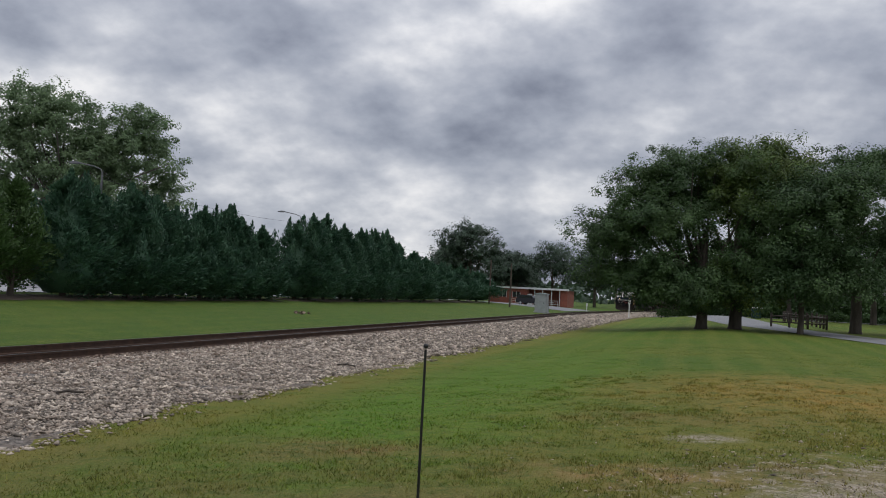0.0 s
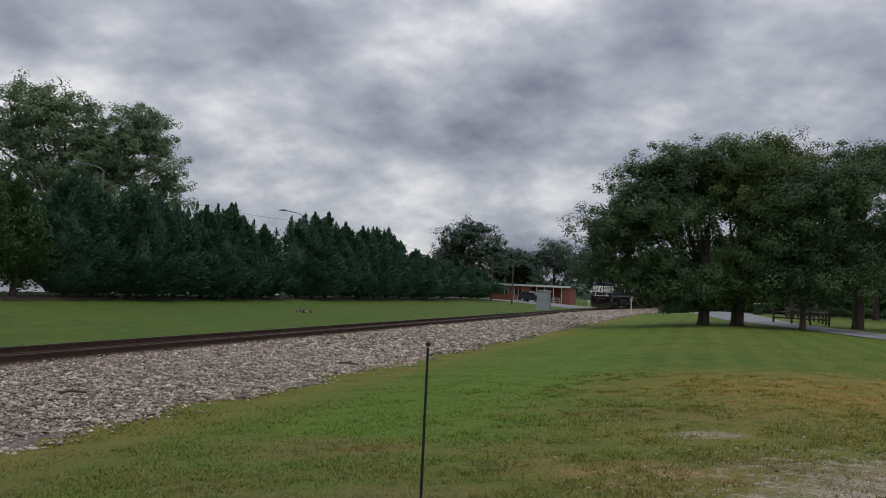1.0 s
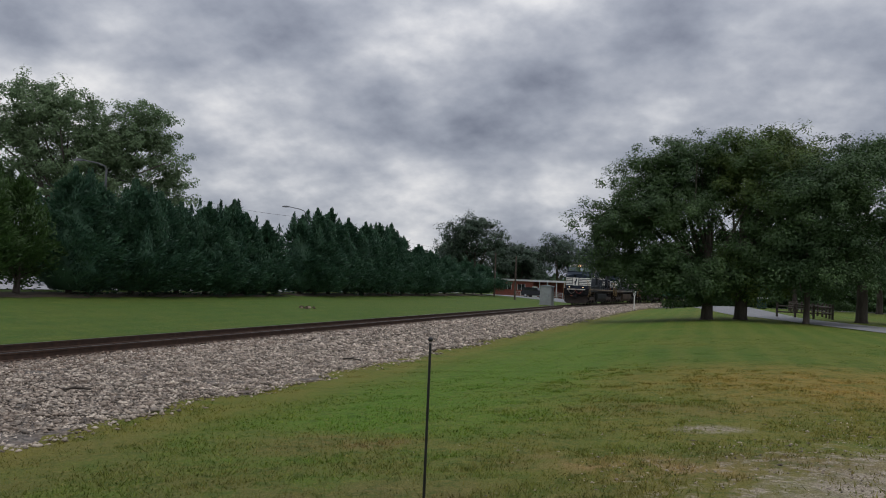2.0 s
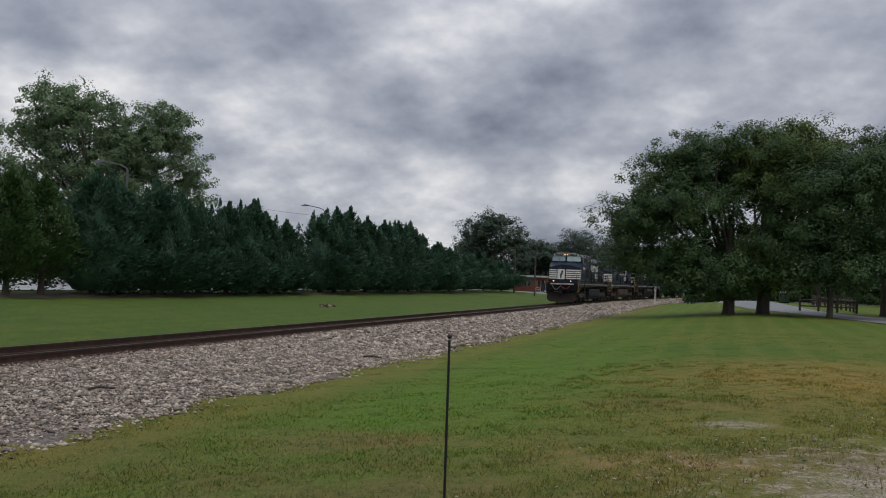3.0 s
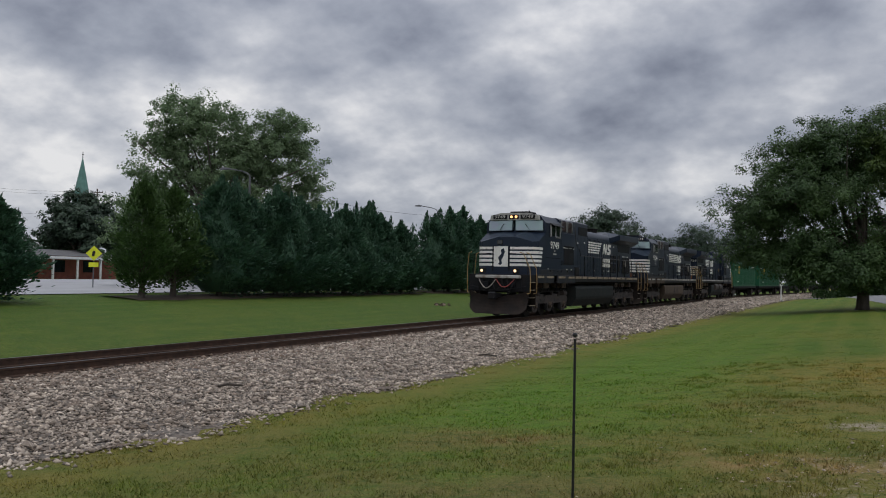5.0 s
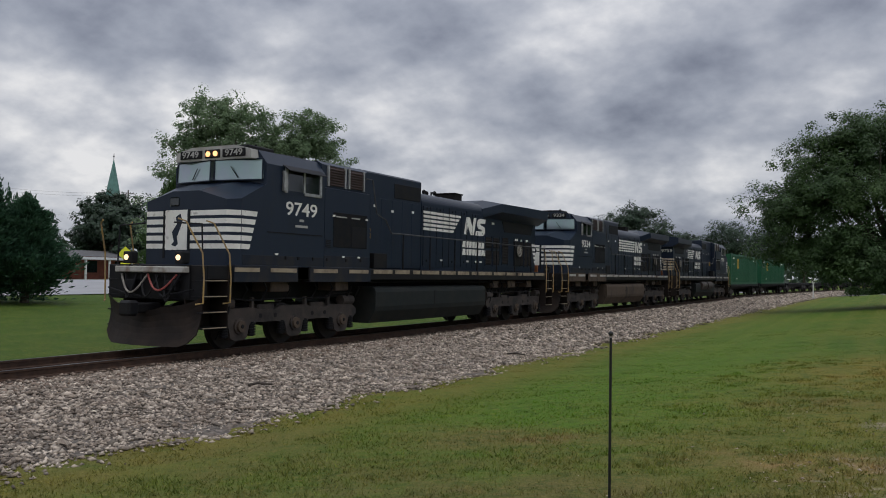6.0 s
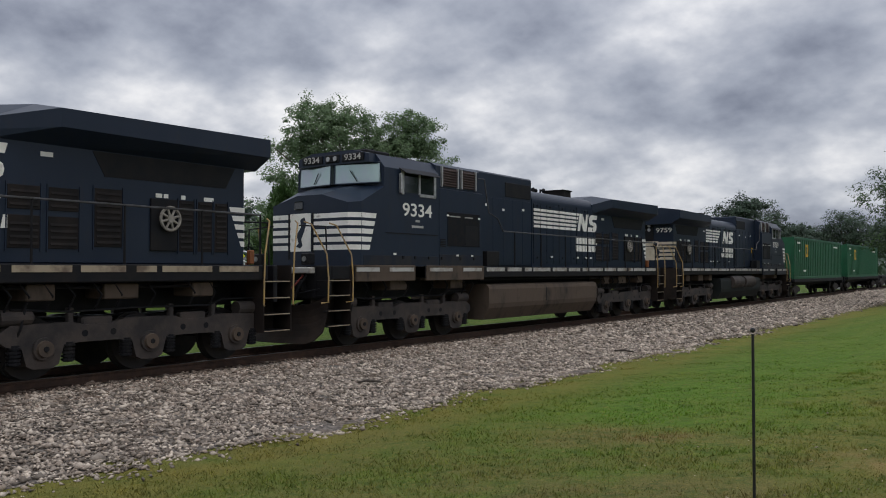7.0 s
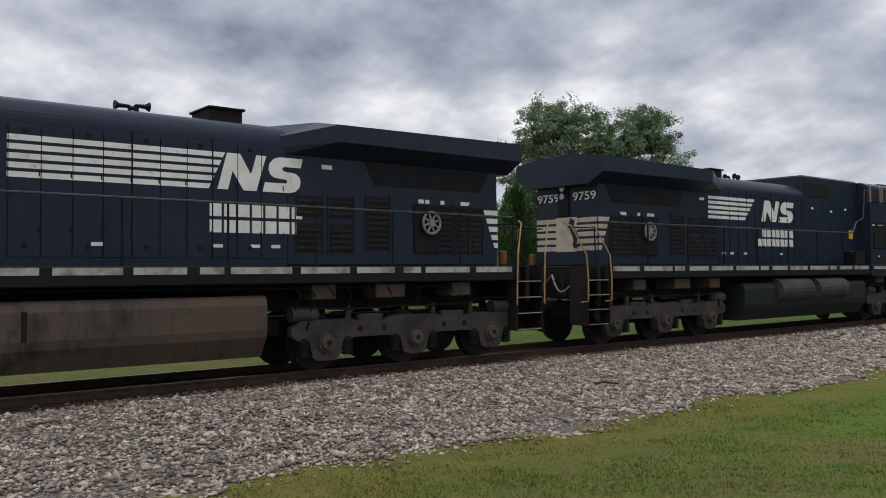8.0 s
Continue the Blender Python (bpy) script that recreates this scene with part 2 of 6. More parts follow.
M_BLACK = material("black_engine_paint", (0.0135, 0.0220, 0.0400), 0.36, 0, (0.0175, 0.0260, 0.0440), 1.4, 0.35, 0.7, 0.04, 6,
                   third=(0.026, 0.027, 0.032), third_scale=3.5, third_low=0.56, third_high=0.9, spec=0.26, stretch=(1, 1, 0.35))
M_BLACK_DUSTY = material("dusty_black_paint", (0.0140, 0.0195, 0.0310), 0.5, 0, (0.046, 0.038, 0.032), 2.2, 0.42, 0.8, 0.04, 6,
                         third=(0.018, 0.022, 0.034), third_scale=5.0, spec=0.2, stretch=(1, 1, 0.4))
M_PLOW = material("dark_rusty_plow", (0.018, 0.014, 0.0125), 0.7, 0, (0.036, 0.026, 0.020), 2.0, 0.4, 0.7, 0.15, 12, spec=0.2)
M_DARKTANK = material("dark_dusty_tank", (0.017, 0.022, 0.022), 0.7, 0, (0.030, 0.030, 0.027), 1.6, 0.4, 0.7, 0.1, 12, spec=0.2)
M_BLACK_DULL = material("dull_black_steel", (0.0075, 0.0080, 0.0105), 0.6, 0, (0.015, 0.0135, 0.013), 3.0, 0.4, 0.7, 0.1, 20, spec=0.22)
M_GRIME = material("brown_road_grime", (0.092, 0.070, 0.054), 0.75, 0, (0.112, 0.082, 0.060), 1.2, 0.38, 0.66, 0.15, 14, spec=0.2,
                   third=(0.040, 0.033, 0.029), third_scale=2.4, stretch=(1, 1, 0.5))
M_TRUCK = material("grimy_cast_steel", (0.044, 0.036, 0.032), 0.8, 0.0, (0.074, 0.056, 0.045), 2.5, 0.42, 0.7, 0.3, 30,
                   third=(0.018, 0.0165, 0.0165), third_scale=1.4)
M_WHEEL = material("wheel_steel", (0.014, 0.013, 0.013), 0.7, 0.0, (0.030, 0.024, 0.020), 5)
M_WHITE = material("weathered_white_paint", (0.88, 0.86, 0.80), 0.55, 0, (0.74, 0.71, 0.64), 2.5, 0.42, 0.75, 0.05, 20,
                   third=(0.36, 0.32, 0.27), third_scale=9, third_low=0.60, third_high=0.78)
M_DIRTY_WHITE = material("dirty_reflective_strip", (0.46, 0.45, 0.42), 0.6, 0, (0.20, 0.155, 0.115), 3.0, 0.45, 0.68)
M_CREAM = material("soiled_cream_strip", (0.36, 0.29, 0.20), 0.6, 0, (0.14, 0.10, 0.07), 3.0, 0.45, 0.68)
M_STAINED_CREAM = material("yellowed_cream_paint", (0.66, 0.58, 0.44), 0.6, 0, (0.46, 0.38, 0.27), 2.5, 0.42, 0.7)
M_ORANGE = material("faded_orange_paint", (0.26, 0.085, 0.025), 0.6, 0, (0.17, 0.06, 0.022), 5.0, 0.4, 0.65)
M_SEAM = material("black_door_joint", (0.006, 0.007, 0.010), 0.7, 0, (0.012, 0.011, 0.011), 6.0, spec=0.2)
M_VENT = material("dusty_brown_vent", (0.013, 0.0115, 0.0115), 0.75, 0, (0.024, 0.019, 0.017), 3.0, 0.4, 0.65, spec=0.2)
M_CREAM_GREY = material("grey_white_cab_brow", (0.42, 0.41, 0.38), 0.6, 0, (0.26, 0.25, 0.23), 3.0, 0.42, 0.7)
M_YELLOW_RAIL = material("faded_yellow_grab_iron", (0.42, 0.27, 0.085), 0.6, 0, (0.30, 0.22, 0.13), 5.0, 0.4, 0.65)
M_YELLOW = material("safety_yellow", (0.75, 0.42, 0.02), 0.6, 0, (0.55, 0.30, 0.02), 6.0)
M_GLASS = material("cab_glass", (0.015, 0.02, 0.022), 0.05, 0, None, spec=0.8)
M_WIND_GLASS = material("reflective_windshield", (0.36, 0.47, 0.45), 0.12, 0.6, (0.40, 0.44, 0.50), 1.5, 0.4, 0.65, spec=0.9)
M_RAILING = material("worn_grey_railing", (0.085, 0.085, 0.09), 0.5, 0.3, (0.05, 0.048, 0.046), 6)
M_ALU = material("bare_aluminium", (0.50, 0.50, 0.50), 0.45, 0.7, (0.35, 0.34, 0.33), 8)
M_LOUVRE = material("rust_brown_louvre", (0.030, 0.016, 0.014), 0.7, 0, (0.05, 0.025, 0.02), 8)
M_RED_HOSE = material("red_rubber_hose", (0.36, 0.07, 0.06), 0.6, 0, (0.25, 0.06, 0.05), 10)
M_GREY_HOSE = material("grey_rubber_hose", (0.34, 0.31, 0.27), 0.6, 0, (0.2, 0.18, 0.16), 10)
M_LAMP_ON = glow_material("lit_headlight", (1.0, 0.52, 0.22), 1.6)
M_DITCH_ON = glow_material("lit_ditch_light", (1.0, 0.68, 0.40), 1.5)
M_LAMP_OFF = material("headlight_glass", (0.35, 0.35, 0.34), 0.15, 0.6)
M_PALE_BOX = material("pale_grey_container_paint", (0.42, 0.41, 0.38), 0.55, 0, (0.34, 0.33, 0.30), 1.5, 0.4, 0.7)
M_GREEN = material("green_container_paint", (0.012, 0.115, 0.048), 0.5, 0, (0.010, 0.085, 0.037), 1.5, 0.4, 0.7, 0.05, 8,
                   third=(0.045, 0.075, 0.05), third_scale=3.0, third_low=0.6, third_high=0.85)
M_BRICK = material("red_brick", (0.30, 0.095, 0.065), 0.9, 0, (0.22, 0.075, 0.055), 2.0, 0.4, 0.65, 0.3, 30)
M_WALL_WHITE = material("white_painted_boards", (0.70, 0.70, 0.68), 0.7, 0, (0.6, 0.6, 0.58), 3.0)
M_ROOF = material("grey_shingles", (0.10, 0.10, 0.105), 0.9, 0, (0.16, 0.155, 0.15), 3.0)
M_COPPER = material("verdigris_copper", (0.13, 0.27, 0.235), 0.7, 0, (0.10, 0.21, 0.19), 1.0)
M_SILVER = material("silver_cabinet_paint", (0.40, 0.42, 0.43), 0.45, 0.4, (0.34, 0.35, 0.36), 3.0)
M_POLE = material("grey_galvanised_pole", (0.13, 0.135, 0.14), 0.6, 0.2, (0.10, 0.10, 0.105), 5.0)
M_WOODPOLE = material("weathered_pole_wood", (0.075, 0.055, 0.042), 0.9, 0, (0.12, 0.095, 0.075), 3.0, 0.4, 0.65, 0.3, 20)
M_RODBLACK = material("black_fibreglass", (0.010, 0.010, 0.011), 0.4, 0, (0.016, 0.016, 0.017), 30)
M_BARK = material("grey_brown_bark", (0.060, 0.048, 0.038), 0.95, 0, (0.11, 0.092, 0.075), 3.0, 0.4, 0.65, 0.7, 14, stretch=(1, 1, 0.3))
M_LIMB = material("pale_limb_bark", (0.13, 0.115, 0.095), 0.95, 0, (0.09, 0.08, 0.065), 3.0, 0.4, 0.65, 0.5, 14)
M_CYPRESS = leaf_material("blue_green_cypress", (0.038, 0.092, 0.054), (0.064, 0.136, 0.072), 0.34, 0.8, 0.25)
M_YOUNG = leaf_material("light_green_cypress", (0.050, 0.102, 0.028), (0.068, 0.122, 0.034), 0.30, 0.7, 0.2)
# oak leaves paled: haze and skylight through the crown put into the colour
M_OAK = leaf_material("haze_paled_oak_leaves", (0.150, 0.225, 0.110), (0.200, 0.275, 0.145), 0.28, 0.35, 0.5)
M_PECAN = leaf_material("dark_green_leaves", (0.040, 0.082, 0.027), (0.072, 0.128, 0.038), 0.34, 0.3, 0.25)
M_PECAN_Y = leaf_material("yellowing_leaves", (0.055, 0.108, 0.027), (0.125, 0.170, 0.036), 0.34, 0.25, 0.28)
# far leaves duller and bluer: distance haze put into the colour
M_FAR = leaf_material("haze_tinted_leaves", (0.040, 0.070, 0.042), (0.056, 0.088, 0.052), 0.4, 0.2, 0.2)
M_CARPAINT = material("dark_car_paint", (0.03, 0.032, 0.036), 0.25, 0.4, (0.035, 0.037, 0.04), 5)
M_TYRE = material("tyre_rubber", (0.015, 0.015, 0.016), 0.9, 0, (0.022, 0.022, 0.022), 9)
M_SIGN_Y = material("fluorescent_yellow_sign", (0.75, 0.80, 0.03), 0.5, 0, (0.68, 0.72, 0.03), 8)
M_FENCE = material("dark_fence_timber", (0.050, 0.040, 0.032), 0.95, 0, (0.09, 0.075, 0.06), 6)
M_BIN = material("dark_green_bin", (0.012, 0.04, 0.03), 0.5, 0, (0.02, 0.05, 0.04), 3)


# ---- mesh helpers ----
def part(name, bm, mat, parent=None, label="", smooth=False):
    me = bpy.data.meshes.new(name)
    bmesh.ops.recalc_face_normals(bm, faces=bm.faces)
    if smooth:
        for f in bm.faces:
            f.smooth = True
    bm.to_mesh(me)
    bm.free()
    me.materials.append(mat)
    ob = new(name, me)
    if parent is not None:
        ob.parent = parent
    if label:
        ob["label"] = label
    return ob


def empty(name, m=None):
    ob = new(name)
    ob.empty_display_size = 0.3
    if m is not None:
        ob.matrix_world = m
    return ob


def add_box(bm, x0, x1, y0, y1, z0, z1, bev=0.0):
    m = Matrix.LocRotScale(((x0 + x1) / 2, (y0 + y1) / 2, (z0 + z1) / 2), None, (abs(x1 - x0), abs(y1 - y0), abs(z1 - z0)))
    r = bmesh.ops.create_cube(bm, size=1.0, matrix=m)
    if bev:
        es = list({e for v in r["verts"] for e in v.link_edges})
        bmesh.ops.bevel(bm, geom=es, offset=bev, segments=1, affect="EDGES")
    return bm


def box(x0, x1, y0, y1, z0, z1, bev=0.0):
    return add_box(bmesh.new(), x0, x1, y0, y1, z0, z1, bev)


def add_cyl(bm, a, b, r0, r1=None, seg=12):
    a, b = Vector(a), Vector(b)
    d = b - a
    m = Matrix.Translation((a + b) / 2) @ d.to_track_quat("Z", "Y").to_matrix().to_4x4()
    bmesh.ops.create_cone(bm, cap_ends=True, segments=seg, radius1=r0, radius2=r0 if r1 is None else r1, depth=d.length, matrix=m)
    return bm


def cyl(a, b, r0, r1=None, seg=12):
    return add_cyl(bmesh.new(), a, b, r0, r1, seg)


def add_tube(bm, pts, r, seg=6):
    """One continuous bent pipe through the points."""
    P = [Vector(p) for p in pts]
    T = [(P[min(i + 1, len(P) - 1)] - P[max(i - 1, 0)]).normalized() for i in range(len(P))]
    use = [sum(abs(t[k]) for t in T) for k in range(3)]
    ref = Vector([1.0 if k == use.index(min(use)) else 0.0 for k in range(3)])
    rings = []
    for p, t in zip(P, T):
        u = t.cross(ref).normalized()
        v = t.cross(u)
        rings.append([bm.verts.new(p + (u * math.cos(2 * math.pi * k / seg) + v * math.sin(2 * math.pi * k / seg)) * r) for k in range(seg)])
    for a, b in zip(rings, rings[1:]):
        for k in range(seg):
            bm.faces.new((a[k], a[(k + 1) % seg], b[(k + 1) % seg], b[k]))
    bm.faces.new(rings[0])
    bm.faces.new(rings[-1][::-1])
    return bm


def tube(pts, r, seg=6):
    return add_tube(bmesh.new(), pts, r, seg)


def add_prism(bm, outline, a0, a1, axis="y"):
    """An outline (x, z) run along y, or (y, z) run along x, or (x, y) run along z."""
    def at(p, a):
        return {"y": (p[0], a, p[1]), "x": (a, p[0], p[1]), "z": (p[0], p[1], a)}[axis]
    v0 = [bm.verts.new(at(p, a0)) for p in outline]
    v1 = [bm.verts.new(at(p, a1)) for p in outline]
    n = len(outline)
    bm.faces.new(v0)
    bm.faces.new(v1[::-1])
    for i in range(n):
        bm.faces.new((v0[i], v0[(i + 1) % n], v1[(i + 1) % n], v1[i]))
    return bm


def prism(outline, a0, a1, axis="y"):
    return add_prism(bmesh.new(), outline, a0, a1, axis)


def loft(sections):
    """Skin through closed rings of equal length, capped at both ends."""
    bm = bmesh.new()
    rings = [[bm.verts.new(p) for p in s] for s in sections]
    n = len(rings[0])
    for a, b in zip(rings, rings[1:]):
        for i in range(n):
            bm.faces.new((a[i], a[(i + 1) % n], b[(i + 1) % n], b[i]))
    bm.faces.new(rings[0])
    bm.faces.new(rings[-1][::-1])
    return bm


def raw_mesh(name, verts, faces, mat, parent=None, smooth=False):
    """A mesh from arrays; faces all with the same number of corners."""
    me = bpy.data.meshes.new(name)
    verts, faces = np.asarray(verts, dtype=np.float32), np.asarray(faces, dtype=np.int32)
    k = faces.shape[1]
    me.vertices.add(len(verts))
    me.vertices.foreach_set("co", verts.ravel())
    me.loops.add(faces.size)
    me.loops.foreach_set("vertex_index", faces.ravel())
    me.polygons.add(len(faces))
    me.polygons.foreach_set("loop_start", np.arange(0, faces.size, k, dtype=np.int32))
    me.polygons.foreach_set("loop_total", np.full(len(faces), k, dtype=np.int32))
    if smooth:
        me.polygons.foreach_set("use_smooth", np.ones(len(faces), dtype=bool))
    me.update(calc_edges=True)
    me.materials.append(mat)
    ob = new(name, me)
    if parent is not None:
        ob.parent = parent
    return ob


def text_part(name, words, height, mat, parent, m, label=""):
    """Raised lettering in the built-in font, its capital height given, its foot at the middle of m."""
    cu = bpy.data.curves.new(name, "FONT")
    cu.body, cu.align_x, cu.extrude = words, "CENTER", 0.004
    cu.size = height / 0.69
    cu.offset = 0.018 * height
    tmp = new(name, cu)
    me = bpy.data.meshes.new_from_object(tmp.evaluated_get(bpy.context.evaluated_depsgraph_get()))
    bpy.data.objects.remove(tmp)
    me.materials.clear()
    me.materials.append(mat)
    ob = new(name, me)
    ob.parent = parent
    ob.matrix_local = m
    if label:
        ob["label"] = label
    return ob


# ---- ground ----
def smooth01(v):
    v = np.clip(v, 0.0, 1.0)
    return v * v * (3 - 2 * v)


def ground_z(x, y):
    x, y = np.asarray(x, dtype=float), np.asarray(y, dtype=float)
    x = x - bend(y)
    near = -0.47 + smooth01((x + 8.4) / 10.5) * (0.52 + 0.0028 * np.clip(y, 0, 90))
    far = -0.47 + 0.80 * smooth01((-17.0 - x) / 20.0) + 0.10 * smooth01((-19.0 - x) / 8.0)
    z = np.where(x > -12.0, near, far)
    z = z - 0.85 * smooth01((y - 110) / 90.0) * smooth01((y - 60) / 60)
    return z


def gz(x, y):
    return float(ground_z(x, y))


def make_ground():
    xs = np.concatenate([np.array([-3000, -1200, -500, -250, -150, -110, -90]), np.arange(-78, -20, 2.0), np.arange(-20, 14, 0.5),
                         np.arange(14, 40, 2.0), np.array([40, 50, 65, 90, 130, 250, 600, 1500, 3000])])
    ys = np.concatenate([np.array([-3000, -1000, -300, -120, -60, -30]), np.arange(-20, 0, 2.0), np.arange(0, 40, 0.5),
                         np.arange(40, 130, 2.5), np.arange(130, 260, 10.0), np.array([280, 330, 420, 600, 1000, 2000, 3000])])
    X, Y = np.meshgrid(xs, ys)
    Z = ground_z(X, Y)
    rs = np.random.RandomState(3)
    near = (X > -8.3) & (np.abs(X) < 40) & (Y > -20) & (Y < 60)
    Z = Z + np.where(near, rs.normal(0, 0.012, X.shape), 0)
    V = np.stack([X.ravel(), Y.ravel(), Z.ravel()], 1)
    nx, ny = len(xs), len(ys)
    i = np.arange(nx * ny).reshape(ny, nx)
    F = np.stack([i[:-1, :-1].ravel(), i[:-1, 1:].ravel(), i[1:, 1:].ravel(), i[1:, :-1].ravel()], 1)
    ob = raw_mesh("ground", V, F, M_LAWN, smooth=True)
    tagged(ob, "mown lawn, green with dry tan patches and a bare gravel corner", "ground", kind="structure")


make_ground()


def strip(name, xs_of_y, mat, ys, lift, label, category, kind="structure"):
    """A thin paved sheet between two sides, draped a little above the ground."""
    bm = bmesh.new()
    rows = []
    for y in ys:
        a, b = xs_of_y(y)
        rows.append([bm.verts.new((a + (b - a) * k / 6, y, gz(a + (b - a) * k / 6, y) + lift)) for k in range(7)])
    for r, q in zip(rows, rows[1:]):
        for k in range(6):
            bm.faces.new((r[k], r[k + 1], q[k + 1], q[k]))
    return tagged(part(name, bm, mat), label, category, kind=kind)

# ---- railway ----
def make_track():
    bed = [(-18.6, -0.58), (-17.4, -0.37), (-16.4, -0.32), (-13.2, -0.32), (-12.5, -0.33), (-10.5, -0.40), (-8.3, -0.47), (-7.9, -0.56)]
    ys = np.concatenate([np.arange(-60, 0, 3.0), np.arange(0, 50, 0.7), np.arange(50, 420, 6.0)])
    rs = np.random.RandomState(5)
    xs = np.concatenate([np.linspace(a[0], b[0], 6, endpoint=False) for a, b in zip(bed, bed[1:])] + [np.array([bed[-1][0]])])
    zs = np.interp(xs, [b[0] for b in bed], [b[1] for b in bed])
    X, Y = np.meshgrid(xs, ys)
    Z = np.tile(zs, (len(ys), 1)) + rs.normal(0, 0.012, X.shape)
    wob = 0.22 * np.sin(ys * 0.9) + 0.16 * np.sin(ys * 2.3 + 1)
    X = X + (np.clip((X + 10.5) / 2.2, 0, 1)) * wob[:, None] + bend(Y)
    i = np.arange(X.size).reshape(X.shape)
    F = np.stack([i[:-1, :-1].ravel(), i[:-1, 1:].ravel(), i[1:, 1:].ravel(), i[1:, :-1].ravel()], 1)
    ob = raw_mesh("track_bed", np.stack([X.ravel(), Y.ravel(), Z.ravel()], 1), F, M_BALLAST)
    tagged(ob, "grey crushed granite ballast under a single railway line", "track bed", kind="structure")
    for side, name in ((0.75, "rail"), (-0.75, "rail")):
        c = TRACK_X + side
        prof = [(-0.075, -0.18), (0.075, -0.18), (0.075, -0.165), (0.012, -0.145), (0.012, -0.05), (0.037, -0.04), (0.037, -0.006),
                (-0.037, -0.006), (-0.037, -0.04), (-0.012, -0.05), (-0.012, -0.145), (-0.075, -0.165)]
        along = [-60.0, 0.0, 90.0] + [90.0 + 5.0 * k for k in range(1, 67)]
        r = part(name, loft([[(c + x + float(bend(y)), y, z + RAIL_Z) for x, z in prof] for y in along]), M_RAIL)
        tagged(r, "rust-brown steel rail with a worn shiny head", "rail", kind="structure")
        head = [(-0.034, -0.006), (0.034, -0.006), (0.034, 0.0), (-0.034, 0.0)]
        part("rail_head", loft([[(c + x + float(bend(y)), y, z + RAIL_Z) for x, z in head] for y in along]), M_RAIL_TOP, r, "polished running surface")
    return ob, bed


TRACK_BED, BED = make_track()


# ---- engines ----
def rows_along(x, y0, z=0.0, turn=0.0):
    """Rows for a thing that rolls along the track at a steady speed."""
    ts = [0.0, 1 / 30, 2 / 30] + [k * 0.5 for k in range(1, 16)] + [8 - 2 / 30, 8 - 1 / 30, 8.0]
    rows = []
    for t in ts:
        y = y0 + train_y(t)
        swing = math.degrees(math.atan((float(bend(y + 7.0)) - float(bend(y - 7.0))) / 14.0))
        rows.append((t, pose(x + float(bend(y)), y, z, 0, 0, turn - swing)))
    return rows


MOVERS = []
WHEELS = []


def wheelset(parent, y, r, gauge=0.75):
    bm = bmesh.new()
    for s in (-1, 1):
        add_cyl(bm, (s * (gauge - 0.065), 0, 0), (s * (gauge + 0.065), 0, 0), r, r * 0.985, 28)
        add_cyl(bm, (s * (gauge - 0.10), 0, 0), (s * (gauge - 0.06), 0, 0), r + 0.028, r + 0.02, 28)
        add_cyl(bm, (s * (gauge + 0.06), 0, 0), (s * (gauge + 0.09), 0, 0), r * 0.32, r * 0.28, 12)
    add_cyl(bm, (-1.1, 0, 0), (1.1, 0, 0), 0.09, 0.09, 10)
    ob = part("wheelset", bm, M_WHEEL, parent)
    ob.location = (0, y, r)
    WHEELS.append((ob, y, r))
    return ob


